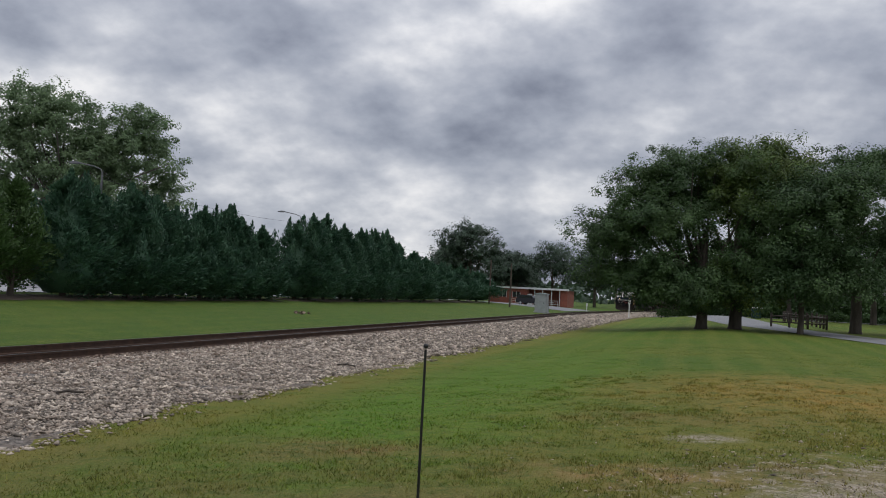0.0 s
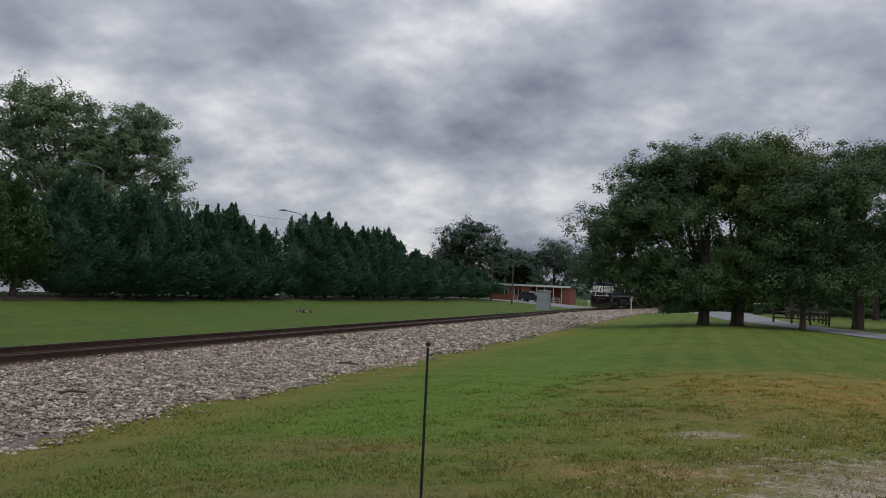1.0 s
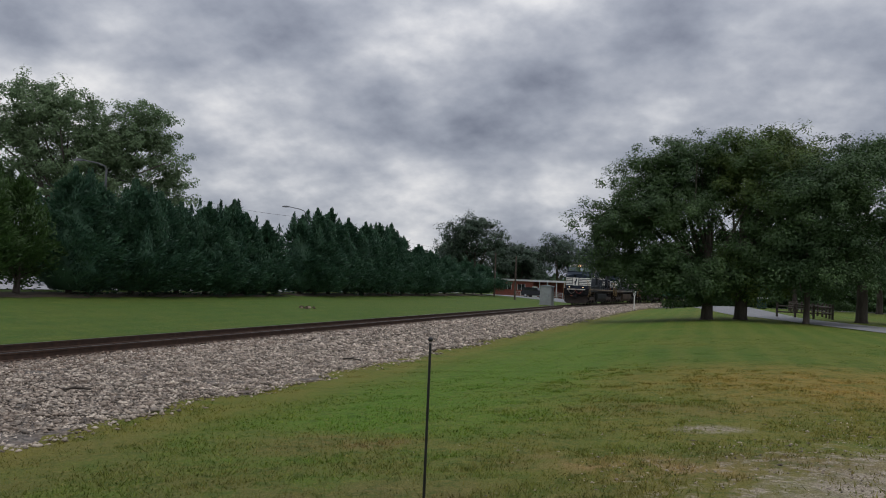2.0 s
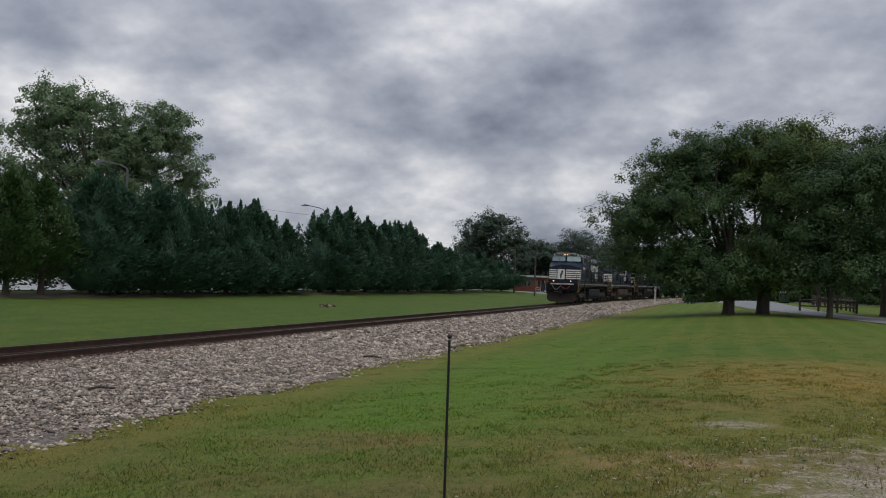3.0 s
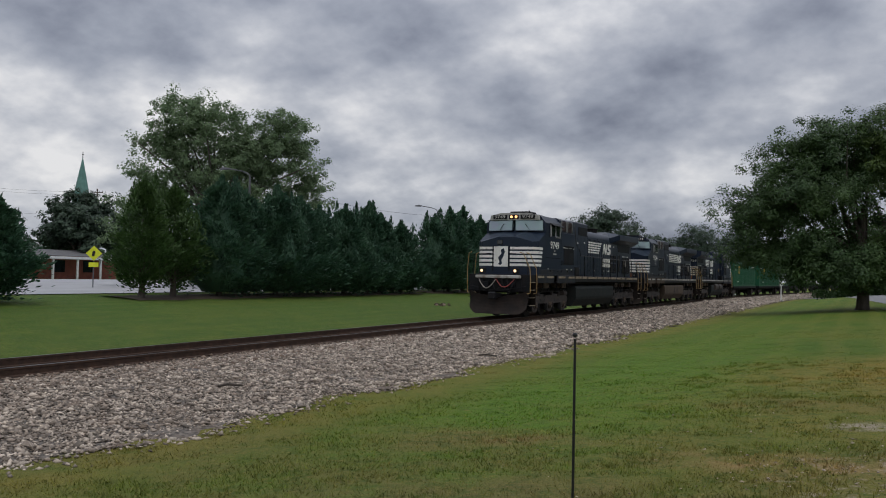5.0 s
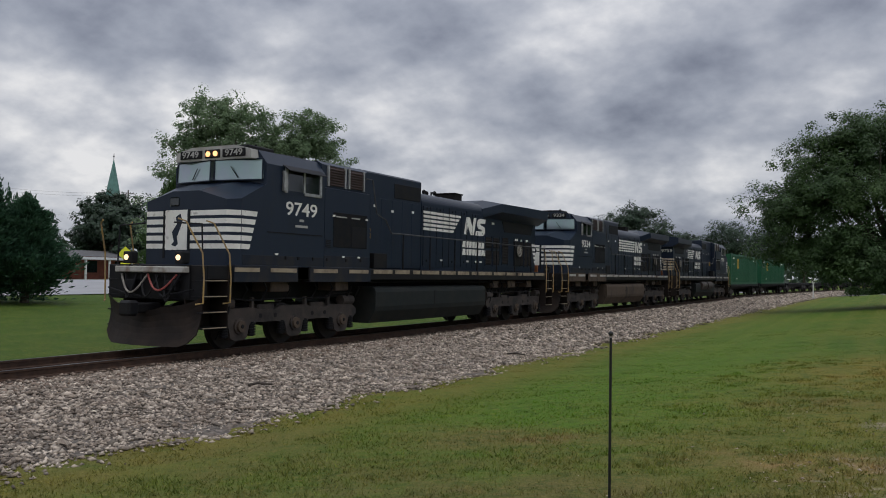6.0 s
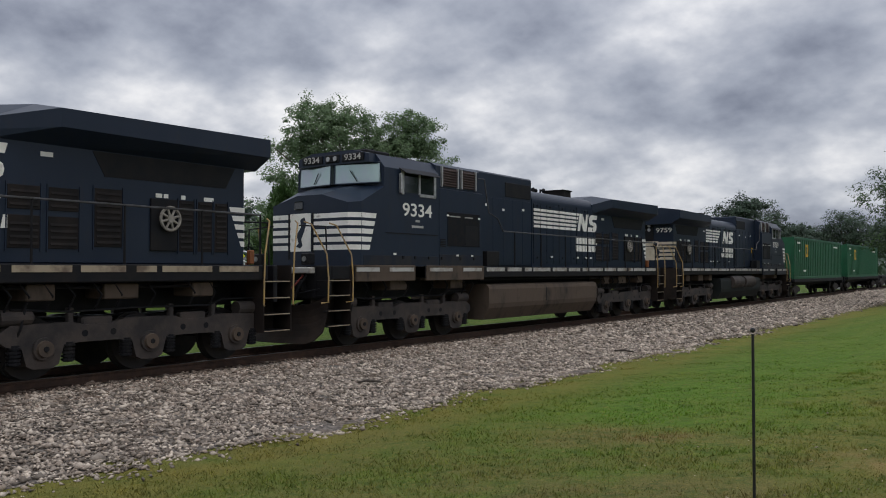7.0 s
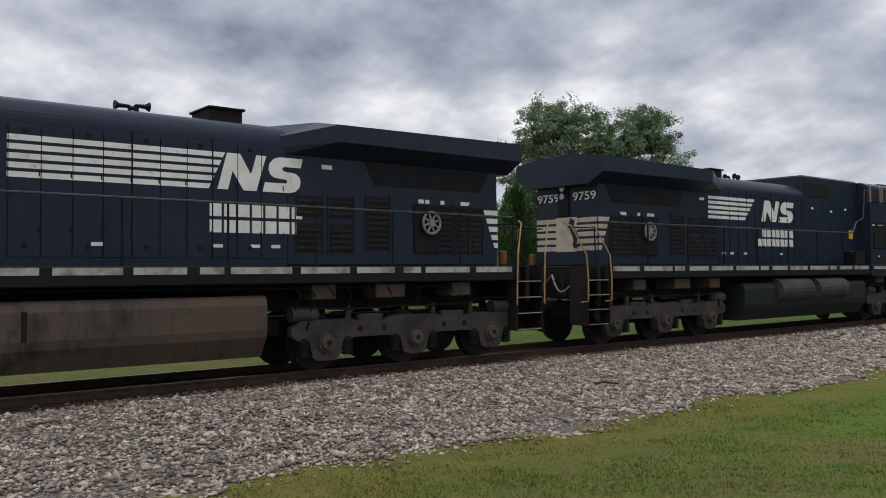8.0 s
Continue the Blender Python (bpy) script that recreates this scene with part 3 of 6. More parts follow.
def engine_truck(parent, yc):
    fr = part("truck", box(-0.45, 0.45, yc - 2.6, yc + 2.6, 0.62, 1.0, 0.04), M_BLACK_DULL, parent, "grimy three-axle truck")
    ax = (-2.05, 0.0, 2.05)
    for s in (1, -1):
        top = [(-2.78, 0.84), (-2.6, 0.96), (-1.55, 0.98), (-1.3, 0.92), (-0.8, 0.92), (-0.5, 1.0), (0.5, 1.0), (0.8, 0.92), (1.3, 0.92), (1.55, 0.98), (2.6, 0.96), (2.78, 0.84)]
        low = [(2.78, 0.70)]
        for a in (2.05, 0.0, -2.05):
            low += [(a + 0.62, 0.62), (a + 0.36, 0.56), (a + 0.28, 0.28), (a + 0.16, 0.22), (a - 0.16, 0.22), (a - 0.28, 0.28), (a - 0.36, 0.56), (a - 0.62, 0.62)]
        pts = top + low + [(-2.78, 0.70)]
        x0, x1 = sorted((s * 1.06, s * 1.22))
        sf = part("side_frame", prism([(yc + a, b) for a, b in pts], x0, x1, "x"), M_TRUCK, fr)
        for a in (-1.3, -0.75, 0.75, 1.3):
            part("core_hole", cyl((s * 1.215, yc + a, 0.77), (s * 1.226, yc + a, 0.77), 0.06, 0.06, 10), M_BLACK_DULL, sf)
        for a in (-1.03, 1.03):
            part("bolster_pad", box(min(s * 1.0, s * 1.18), max(s * 1.0, s * 1.18), yc + a - 0.3, yc + a + 0.3, 0.88, 1.05, 0.03), M_TRUCK, sf)
        for a in ax:
            bm = cyl((s * 1.2, yc + a, 0.55), (s * 1.27, yc + a, 0.55), 0.20, 0.19, 18)
            jb = part("journal_box", bm, M_TRUCK, fr)
            part("bearing_cap", cyl((s * 1.27, yc + a, 0.55), (s * 1.33, yc + a, 0.55), 0.145, 0.135, 16), M_GRIME, jb)
            part("cap_bolt", cyl((s * 1.33, yc + a, 0.55), (s * 1.345, yc + a, 0.55), 0.05, 0.045, 8), M_BLACK_DULL, jb)
            for d in (-0.47, 0.47):
                bm = bmesh.new()
                for k in range(5):
                    z = 0.32 + 0.062 * k
                    add_cyl(bm, (s * 1.17, yc + a + d, z), (s * 1.17, yc + a + d, z + 0.035), 0.115, 0.115, 12)
                add_cyl(bm, (s * 1.17, yc + a + d, 0.30), (s * 1.17, yc + a + d, 0.64), 0.085, 0.085, 10)
                part("spring", bm, M_BLACK_DULL, fr)
        for d in (-2.5, 2.4):
            bm = cyl((s * 1.12, yc + d - 0.26, 1.08), (s * 1.12, yc + d + 0.26, 1.08), 0.14, 0.14, 14)
            add_cyl(bm, (s * 1.12, yc + d + 0.26, 1.08), (s * 1.12, yc + d + 0.32, 1.08), 0.10, 0.07, 12)
            part("brake_cylinder", bm, M_TRUCK, fr)
        for a in (-1.55, 0.5, 1.5):
            part("brake_hanger", box(min(s * 1.1, s * 1.2), max(s * 1.1, s * 1.2), yc + a - 0.05, yc + a + 0.05, 0.9, 1.22, 0.01), M_TRUCK, fr)
        part("brake_rod", tube([(s * 1.2, yc - 2.6, 1.22), (s * 1.2, yc - 1.6, 1.15), (s * 1.2, yc - 0.3, 1.18), (s * 1.2, yc + 1.4, 1.17), (s * 1.2, yc + 1.7, 1.28), (s * 1.2, yc + 2.6, 1.28)], 0.02), M_BLACK_DULL, fr)
        part("sand_hose", tube([(s * 1.2, yc - 2.3, 1.45), (s * 1.25, yc - 2.45, 0.9), (s * 1.0, yc - 2.6, 0.25)], 0.022), M_BLACK_DULL, fr)
    for a in ax:
        wheelset(fr, yc + a, 0.53)
    fr.location.z = RAIL_Z
    return fr


def slanted_bars(parent, x, y0, y1, zt, zb, n, slant_end, mat, s, slant_start=0.0):
    """n painted stripes between the heights zt and zb on the side at x; the end leans by slant_end over the height."""
    pitch = (zt - zb) / (n - 0.38)
    for k in range(n):
        a, b = zt - k * pitch, zt - k * pitch - pitch * 0.62
        fa, fb = (zt - a) / (zt - zb), (zt - b) / (zt - zb)
        pts = [(y0 + slant_start * fa, a), (y1 + slant_end * fa, a), (y1 + slant_end * fb, b), (y0 + slant_start * fb, b)]
        x0, x1 = sorted((s * x, s * (x + 0.004)))
        part("painted_stripe", prism(pts, x0, x1, "x"), mat, parent)


def side_text(name, words, height, y, z, x, parent, mat=None):
    s = 1 if x > 0 else -1
    m = Matrix.Translation((x, y, z)) @ Matrix.Rotation(radians(90 * s), 4, "Z") @ Matrix.Rotation(radians(90), 4, "X") @ Matrix.Diagonal((1.38, 1, 1, 1))
    return text_part(name, words, height, mat or M_WHITE, parent, m, "painted white road number")


def engine(number, brow_mat, strip_mat, lit, label, tank_mat, skirt_mat, rear_mat, mane):
    e = empty("locomotive")
    tagged(e, label, "locomotive", "engines of the train")
    # underframe and deck
    bm = box(-1.5, 1.5, -10.25, 10.1, 1.52, 1.84, 0.02)
    add_box(bm, -0.55, 0.55, -9.9, 9.9, 1.0, 1.52)
    part("underframe", bm, M_BLACK_DULL, e)
    for s in (1, -1):
        y = -3.6
        k = 0
        while y < 9.7:
            w = (1.02, 0.86, 0.42, 1.15)[k % 4]
            x0, x1 = sorted((s * 1.501, s * 1.512))
            part("reflective_strip", box(x0, x1, y, min(y + w, 9.95), 1.70, 1.815), strip_mat, e)
            y += w + (0.16, 0.22, 0.12, 0.18)[k % 4]
            k += 1
        for a, b in ((-9.45, -8.6), (-8.2, -7.2), (-6.5, -5.45), (-4.9, -3.95)):
            x0, x1 = sorted((s * 1.545, s * 1.556))
            part("reflective_strip", box(x0, x1, a, b, 1.70, 1.80), strip_mat, e)
        part("skirt", box(min(s * 1.3, s * 1.54), max(s * 1.3, s * 1.54), -9.45, -7.12, 1.46, 1.86, 0.01), skirt_mat, e)
        part("skirt", box(min(s * 1.3, s * 1.54), max(s * 1.3, s * 1.54), -6.62, -3.8, 1.46, 1.86, 0.01), skirt_mat, e)
        part("jacking_pad", box(min(s * 1.3, s * 1.5), max(s * 1.3, s * 1.5), -7.1, -6.64, 1.52, 1.84, 0.02), skirt_mat, e)
    # nose and cab
    def ring(y, w, c, zt, zc):
        return [(-w, y, 1.84), (w, y, 1.84), (w, y, zt), (c, y, zc), (-c, y, zc), (-w, y, zt)]
    nose = loft([ring(-9.47, 1.28, 0.42, 3.37, 3.60), ring(-9.22, 1.5, 0.46, 3.40, 3.68), ring(-8.36, 1.5, 0.7, 3.82, 3.93)])
    part("nose", nose, M_BLACK, e)
    roof = [(-1.5, 1.84), (1.5, 1.84), (1.5, 4.32), (1.22, 4.66), (0.7, 4.76), (-0.7, 4.76), (-1.22, 4.66), (-1.5, 4.32)]
    cab = part("cab", prism(roof, -8.36, -6.02), M_BLACK, e)
    brow = [(-1.24, 4.44), (1.24, 4.44), (1.2, 4.66), (0.7, 4.78), (-0.7, 4.78), (-1.2, 4.66)]
    part("cab_brow", prism(brow, -8.62, -8.36), brow_mat, e)
    for s in (1, -1):
        # windshield, its centre post further ahead than its corners
        a, b, zb, zt = s * 0.07, s * 1.40, 3.95, 4.42
        bm = bmesh.new()
        q = [(a, -8.62, zb), (b, -8.40, zb), (b - s * 0.03, -8.385, zt), (a, -8.60, zt)]
        back = [(p[0], -8.34, p[2]) for p in q]
        v0, v1 = [bm.verts.new(p) for p in q], [bm.verts.new(p) for p in back]
        bm.faces.new(v0)
        bm.faces.new(v1)
        for i in range(4):
            bm.faces.new((v0[i], v0[(i + 1) % 4], v1[(i + 1) % 4], v1[i]))
        part("windshield", bm, M_WIND_GLASS, cab, "greenish reflecting windshield pane")
        part("windshield_frame", tube([(a, -8.63, zb - 0.02), (b, -8.41, zb - 0.02), (b, -8.40, zt + 0.02), (a, -8.61, zt + 0.02), (a, -8.63, zb)], 0.018), M_BLACK, cab)
        part("wiper", tube([(s * 0.75, -8.53, 3.98), (s * 0.55, -8.57, 4.26)], 0.012), M_BLACK_DULL, cab)
        board = part("number_board", box(min(s * 0.34, s * 1.06), max(s * 0.34, s * 1.06), -8.66, -8.62, 4.495, 4.69, 0.01), M_BLACK_DULL, e)
        m = Matrix.Translation((s * 0.71, -8.665, 4.525)) @ Matrix.Rotation(radians(90), 4, "X")
        text_part("road_number", number, 0.15, M_CREAM_GREY, board, m @ Matrix.Diagonal((1.3, 1, 1, 1)))
        bm = cyl((s * 0.12, -8.68, 4.59), (s * 0.12, -8.62, 4.59), 0.066, 0.066, 14)
        part("headlight", bm, M_LAMP_ON if lit else M_LAMP_OFF, e, "lit headlight" if lit else "unlit headlight")
        # side window with its shade
        g = part("side_window", box(min(s * 1.49, s * 1.508), max(s * 1.49, s * 1.508), -7.60, -6.24, 3.74, 4.26), M_GLASS, cab, "dark sliding cab window")
        for y0, y1, z0, z1 in ((-7.68, -7.58, 3.68, 4.30), (-6.28, -6.18, 3.68, 4.30), (-6.95, -6.88, 3.72, 4.28), (-6.9, -6.2, 3.66, 3.74), (-6.9, -6.2, 4.25, 4.30)):
            part("window_frame", box(min(s * 1.5, s * 1.53), max(s * 1.5, s * 1.53), y0, y1, z0, z1, 0.005), M_ALU, g)
        bm = prism([(s * 1.49, 4.36), (s * 1.72, 4.22), (s * 1.72, 4.20), (s * 1.49, 4.33)], -7.75, -6.2)
        part("sun_shade", bm, M_BLACK_DULL, cab)
        part("mirror", box(min(s * 1.52, s * 1.6), max(s * 1.52, s * 1.6), -7.80, -7.70, 3.7, 4.2, 0.01), M_ALU, cab)
        side_text("road_number", number, 0.325, -6.98, 3.14, s * 1.502, cab)
        for k, (yy, ww) in enumerate(((-6.98, 0.18), (-6.98, 0.5))):
            part("small_stencil", box(min(s * 1.5, s * 1.505), max(s * 1.5, s * 1.505), yy - ww / 2, yy + ww / 2, 2.99 - 0.15 * k, 3.05 - 0.15 * k), M_CREAM_GREY, cab)
        slanted_bars(e, 1.501, -9.20, -8.66, 3.13, 2.23, 5, -0.27, M_WHITE, s)
        part("lower_side_panel", box(min(s * 1.495, s * 1.506), max(s * 1.495, s * 1.506), -9.15, -6.05, 1.87, 2.10, 0.003), M_BLACK_DUSTY, cab)
        part("lower_side_panel", box(min(s * 1.495, s * 1.506), max(s * 1.495, s * 1.506), -6.0, -3.86, 1.87, 2.16, 0.003), M_BLACK_DUSTY, cab)
        part("grab_line", box(min(s * 1.5, s * 1.512), max(s * 1.5, s * 1.512), -8.3, -6.1, 2.66, 2.685), M_BLACK_DULL, cab)
    # stripes across the nose and its bevelled corners, a white panel with a dark emblem
    pitch = (3.13 - 2.23) / 4.62
    for k in range(5):
        z1 = 3.13 - k * pitch
        z0 = z1 - pitch * 0.62
        for s in (1, -1):
            bm = bmesh.new()
            near = 0.14 if s > 0 else -0.62
            pts = [(near, -9.474), (s * 1.28, -9.474), (s * 1.503, -9.222), (s * 1.49, -9.21), (s * 1.27, -9.46), (near, -9.46)]
            add_prism(bm, pts if s > 0 else pts[::-1], z0, z1, "z")
            part("painted_stripe", bm, M_WHITE, e)
    part("nose_panel", box(-0.64, 0.06, -9.479, -9.46, 2.2, 3.15), M_WHITE, e, "white nose panel")
    part("lamp_housing", box(-0.25, 0.25, -8.655, -8.61, 4.49, 4.70, 0.02), M_BLACK_DULL, e)
    for x in (-0.72, 0.10):
        part("door_frame", box(x, x + 0.06, -9.482, -9.46, 2.0, 3.16), M_BLACK_DULL, e)
    part("nose_lamp_glass", box(-0.5, -0.2, -9.49, -9.46, 3.24, 3.46, 0.03), M_GLASS, e)
    bm = prism([(-0.44, 2.32), (-0.35, 2.4), (-0.42, 2.62), (-0.26, 2.82), (-0.30, 2.98), (-0.16, 3.06), (-0.08, 2.9), (-0.16, 2.7), (-0.26, 2.5), (-0.22, 2.34), (-0.30, 2.28)], -9.484, -9.478)
    part("emblem", bm, M_BLACK, e, "plain dark emblem on the white panel")
    # equipment body behind the cab
    aux = [(-1.5, 1.84), (1.5, 1.84), (1.5, 3.96), (1.38, 4.0), (1.38, 4.60), (1.2, 4.70), (-1.2, 4.70), (-1.38, 4.60), (-1.38, 4.0), (-1.5, 3.96)]
    part("auxiliary_cab", prism(aux, -6.0, -3.82), M_BLACK, e)
    for s in (1, -1):
        for a, b in ((-5.75, -4.97), (-4.78, -4.05)):
            lv = part("louvre", box(min(s * 1.37, s * 1.39), max(s * 1.37, s * 1.39), a, b, 4.06, 4.58), M_LOUVRE, e, "rust-brown louvred intake")
            for k in range(7):
                z = 4.08 + k * 0.07
                part("slat", prism([(s * 1.385, z), (s * 1.42, z - 0.01), (s * 1.42, z + 0.01), (s * 1.385, z + 0.05)], a + 0.03, b - 0.03), M_LOUVRE, lv)
            for yy in (a, b):
                part("louvre_frame", box(min(s * 1.38, s * 1.43), max(s * 1.38, s * 1.43), yy - 0.03, yy + 0.03, 4.04, 4.60), M_ALU, lv)
        part("access_panel", box(min(s * 1.5, s * 1.512), max(s * 1.5, s * 1.512), -5.62, -4.0, 2.40, 3.34, 0.004), M_SEAM, e)
        part("filter_screen", box(min(s * 1.505, s * 1.518), max(s * 1.505, s * 1.518), -4.75, -4.08, 2.42, 3.0), M_BLACK_DULL, e)
        # small louvre, chalk-white stencils and a step grating behind the cab
        for q in range(5):
            part("slat", box(min(s * 1.5, s * 1.514), max(s * 1.5, s * 1.514), -5.95, -5.72, 2.38 + 0.045 * q, 2.405 + 0.045 * q), M_BLACK_DULL, e)
        for yy, ww in ((-5.5, 0.5), (-4.78, 0.42)):
            part("small_stencil", box(min(s * 1.511, s * 1.517), max(s * 1.511, s * 1.517), yy, yy + ww, 3.21, 3.245), M_CREAM_GREY, e)
        for yy, zz in ((-8.0, 2.12), (-5.2, 2.12), (-4.45, 2.12), (-5.66, 3.22), (-4.08, 3.20)):
            part("warning_label", box(min(s * 1.506, s * 1.517), max(s * 1.506, s * 1.517), yy, yy + 0.11, zz, zz + 0.05), M_WHITE, e)
        for yy in (-7.6, -7.1, -6.5, -5.9, -5.0, -4.3):
            part("lifting_lug", box(min(s * 1.5, s * 1.53), max(s * 1.5, s * 1.53), yy - 0.03, yy + 0.03, 2.02, 2.1, 0.005), M_BLACK_DULL, e)
    # hoods
    part("control_hood", box(-1.06, 1.06, -3.82, -0.1, 1.84, 4.75, 0.05), M_BLACK, e)
    for s in (1, -1):
        for k in range(6):
            y = -3.76 + k * 0.605
            part("hood_door", box(min(s * 1.055, s * 1.068), max(s * 1.055, s * 1.068), y, y + 0.58, 1.95, 3.98, 0.004), M_BLACK, e)
        part("air_intake", box(min(s * 1.05, s * 1.075), max(s * 1.05, s * 1.075), -1.82, -0.2, 4.06, 4.52, 0.01), M_BLACK_DULL, e)
        for yy, zz in ((-3.0, 3.7), (-2.0, 3.6), (-0.75, 3.66), (-3.4, 2.25)):
            part("warning_label", box(min(s * 1.066, s * 1.072), max(s * 1.066, s * 1.072), yy, yy + 0.14, zz, zz + 0.07), M_WHITE, e)
        part("yellow_tag", box(min(s * 1.066, s * 1.074), max(s * 1.066, s * 1.074), -3.42, -3.16, 2.74, 3.04), M_YELLOW, e)
        part("step_box", box(min(s * 1.1, s * 1.45), max(s * 1.1, s * 1.45), -3.5, -2.8, 1.86, 2.3, 0.01), M_BLACK_DULL, e)
    top_arc = [(0.66 + 0.40 * math.cos(radians(a)), 4.04 + 0.38 * math.sin(radians(a))) for a in range(0, 91, 10)]
    arc = [(1.06, 1.84)] + top_arc + [(-x, z) for x, z in reversed(top_arc)] + [(-1.06, 1.84)]
    part("engine_hood", prism(arc, -0.1, 4.62), M_BLACK, e)
    for s in (1, -1):
        for k in range(10):
            y = 0.02 + k * 0.455
            hd = part("hood_door", box(min(s * 1.055, s * 1.068), max(s * 1.055, s * 1.068), y, y + 0.443, 1.98, 3.96, 0.004), M_BLACK, e)
            # the joint beside each door runs on through the painted stripes
            wide = 0.026 if k in (4, 7) else 0.011
            part("door_joint", box(min(s * 1.06, s * 1.0765), max(s * 1.06, s * 1.0765), y - wide, y, 1.97, 4.02 if k in (4, 7) else 3.96), M_SEAM, hd)
            if k % 2 == 0:
                for z in (2.12, 3.86):
                    part("door_latch", box(min(s * 1.066, s * 1.09), max(s * 1.066, s * 1.09), y + 0.19, y + 0.26, z, z + 0.07, 0.005), M_BLACK_DULL, hd)
            for z in (2.35, 3.2):
                part("hinge", cyl((s * 1.075, y + 0.425, z), (s * 1.075, y + 0.425, z + 0.09), 0.011, 0.011, 6), M_BLACK_DULL, hd)
        if s > 0:
            slanted_bars(e, 1.069, 0.0, 2.75 if mane else 3.42, 3.81, 3.17, 5, -0.62 if mane else -0.30, M_WHITE, s)
            at, wide = 2.98 if mane else 3.28, 0.95 if mane else 0.87
        else:
            slanted_bars(e, 1.069, 2.75, 5.16, 3.81, 3.17, 5, 0.0, M_WHITE, s, 0.55)
            at, wide = 0.45, 1.0
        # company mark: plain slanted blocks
        x0, x1 = sorted((s * 1.069, s * 1.073))
        def mark(pts):
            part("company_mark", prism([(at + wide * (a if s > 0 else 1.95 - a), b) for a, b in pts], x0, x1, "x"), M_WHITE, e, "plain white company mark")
        # one zigzag slab and one winding slab side by side
        mark([(0.0, 3.17), (0.22, 3.17), (0.32, 3.50), (0.56, 3.17), (0.84, 3.17), (1.06, 3.81), (0.84, 3.81), (0.72, 3.46), (0.48, 3.81), (0.20, 3.81)])
        mark([(0.98, 3.17), (1.60, 3.17), (1.74, 3.20), (1.83, 3.28), (1.86, 3.38), (1.83, 3.47), (1.74, 3.53), (1.46, 3.56), (1.42, 3.60), (1.46, 3.64), (1.86, 3.64), (1.91, 3.81), (1.36, 3.81),
              (1.22, 3.77), (1.13, 3.68), (1.11, 3.57), (1.16, 3.48), (1.26, 3.43), (1.52, 3.41), (1.55, 3.37), (1.51, 3.34), (1.03, 3.34)])
        for row, (z0, z1, cnt, off) in enumerate(((2.70, 2.92, 7, 0.0), (2.42, 2.64, 8, 0.0))):
            for k in range(cnt):
                a = ((2.86 if mane else 3.14) if s > 0 else 0.55) + k * 0.262
                part("company_mark", prism([(a, z0), (a + 0.215, z0), (a + 0.215 + 0.04 * mane, z1), (a + 0.04 * mane, z1)], x0, x1, "x"), M_WHITE, e, "plain white company mark")
        for yy in (1.2, 3.2, 3.9, 4.3):
            part("warning_label", box(min(s * 1.066, s * 1.072), max(s * 1.066, s * 1.072), yy, yy + 0.18, 2.16, 2.22), M_WHITE, e)
    st = part("exhaust_outlet", box(-0.42, 0.42, 3.42, 4.06, 4.38, 4.72, 0.03), M_VENT, e)
    part("stack_lid", box(-0.46, 0.46, 3.38, 4.10, 4.69, 4.735, 0.015), M_VENT, st)
    part("stack_foot", box(-0.5, 0.5, 3.34, 4.25, 4.38, 4.45, 0.02), M_BLACK_DULL, st)
    hb = part("horn", box(-0.16, 0.16, 2.08, 2.3, 4.40, 4.53, 0.01), M_BLACK_DULL, e)
    for dx, dy, d, ln in ((0.0, 2.14, -1, 0.26), (0.12, 2.2, 1, 0.24), (-0.14, 2.18, 1, 0.14)):
        bm = cyl((dx, dy, 4.63), (dx, dy + d * ln * 0.7, 4.63), 0.03, 0.04, 12)
        add_cyl(bm, *(((dx, dy + d * ln * 0.7, 4.63), (dx, dy + d * ln, 4.63), 0.04, 0.085, 12) if d > 0 else ((dx, dy - ln, 4.63), (dx, dy - ln * 0.7, 4.63), 0.085, 0.04, 12)))
        add_cyl(bm, (dx, dy, 4.5), (dx, dy, 4.64), 0.03, 0.03, 8)
        part("horn_bell", bm, M_BLACK_DULL, hb)
    # radiator section with its overhanging wings
    part("radiator_hood", box(-1.06, 1.06, 4.62, 9.82, 1.84, 4.10, 0.03), M_BLACK, e)
    def wing(y, w, zb, ze, zt):
        return [(-1.04, y, 3.86), (1.04, y, 3.86), (w, y, zb), (w, y, ze), (0.6, y, zt), (-0.6, y, zt), (-w, y, ze), (-w, y, zb)]
    part("radiator_wing", loft([wing(4.5, 1.06, 4.0, 4.20, 4.44), wing(5.5, 1.46, 4.14, 4.46, 4.62), wing(10.14, 1.50, 4.12, 4.50, 4.62)]), M_BLACK, e)
    for s in (1, -1):
        # intake recess below the wing: its shade drawn as a flat dull black panel
        part("radiator_screen", prism([(6.3, 3.86), (9.55, 3.86), (9.3, 3.42), (6.55, 3.42)], min(s * 1.058, s * 1.068), max(s * 1.058, s * 1.068), "x"), M_BLACK_DULL, e)
        for a, b, z0, z1 in ((4.8, 5.35, 2.75, 3.15), (5.5, 6.05, 2.75, 3.15), (4.8, 5.35, 2.1, 2.65), (5.5, 6.05, 2.1, 2.65), (6.35, 6.9, 2.15, 3.2),
                             (8.15, 8.5, 2.1, 3.1), (8.6, 8.95, 2.1, 3.1), (9.02, 9.35, 2.1, 3.1)):
            vd = part("vent_door", box(min(s * 1.055, s * 1.075), max(s * 1.055, s * 1.075), a, b, z0, z1, 0.006), M_VENT, e)
            for yy in (a - 0.03, b + 0.008):
                part("door_joint", box(min(s * 1.055, s * 1.080), max(s * 1.055, s * 1.080), yy, yy + 0.022, z0 - 0.05, z1 + 0.05), M_BLACK, vd)
            n_rib = int((z1 - z0) / 0.11)
            for q in range(n_rib):
                z = z0 + 0.06 + q * 0.11
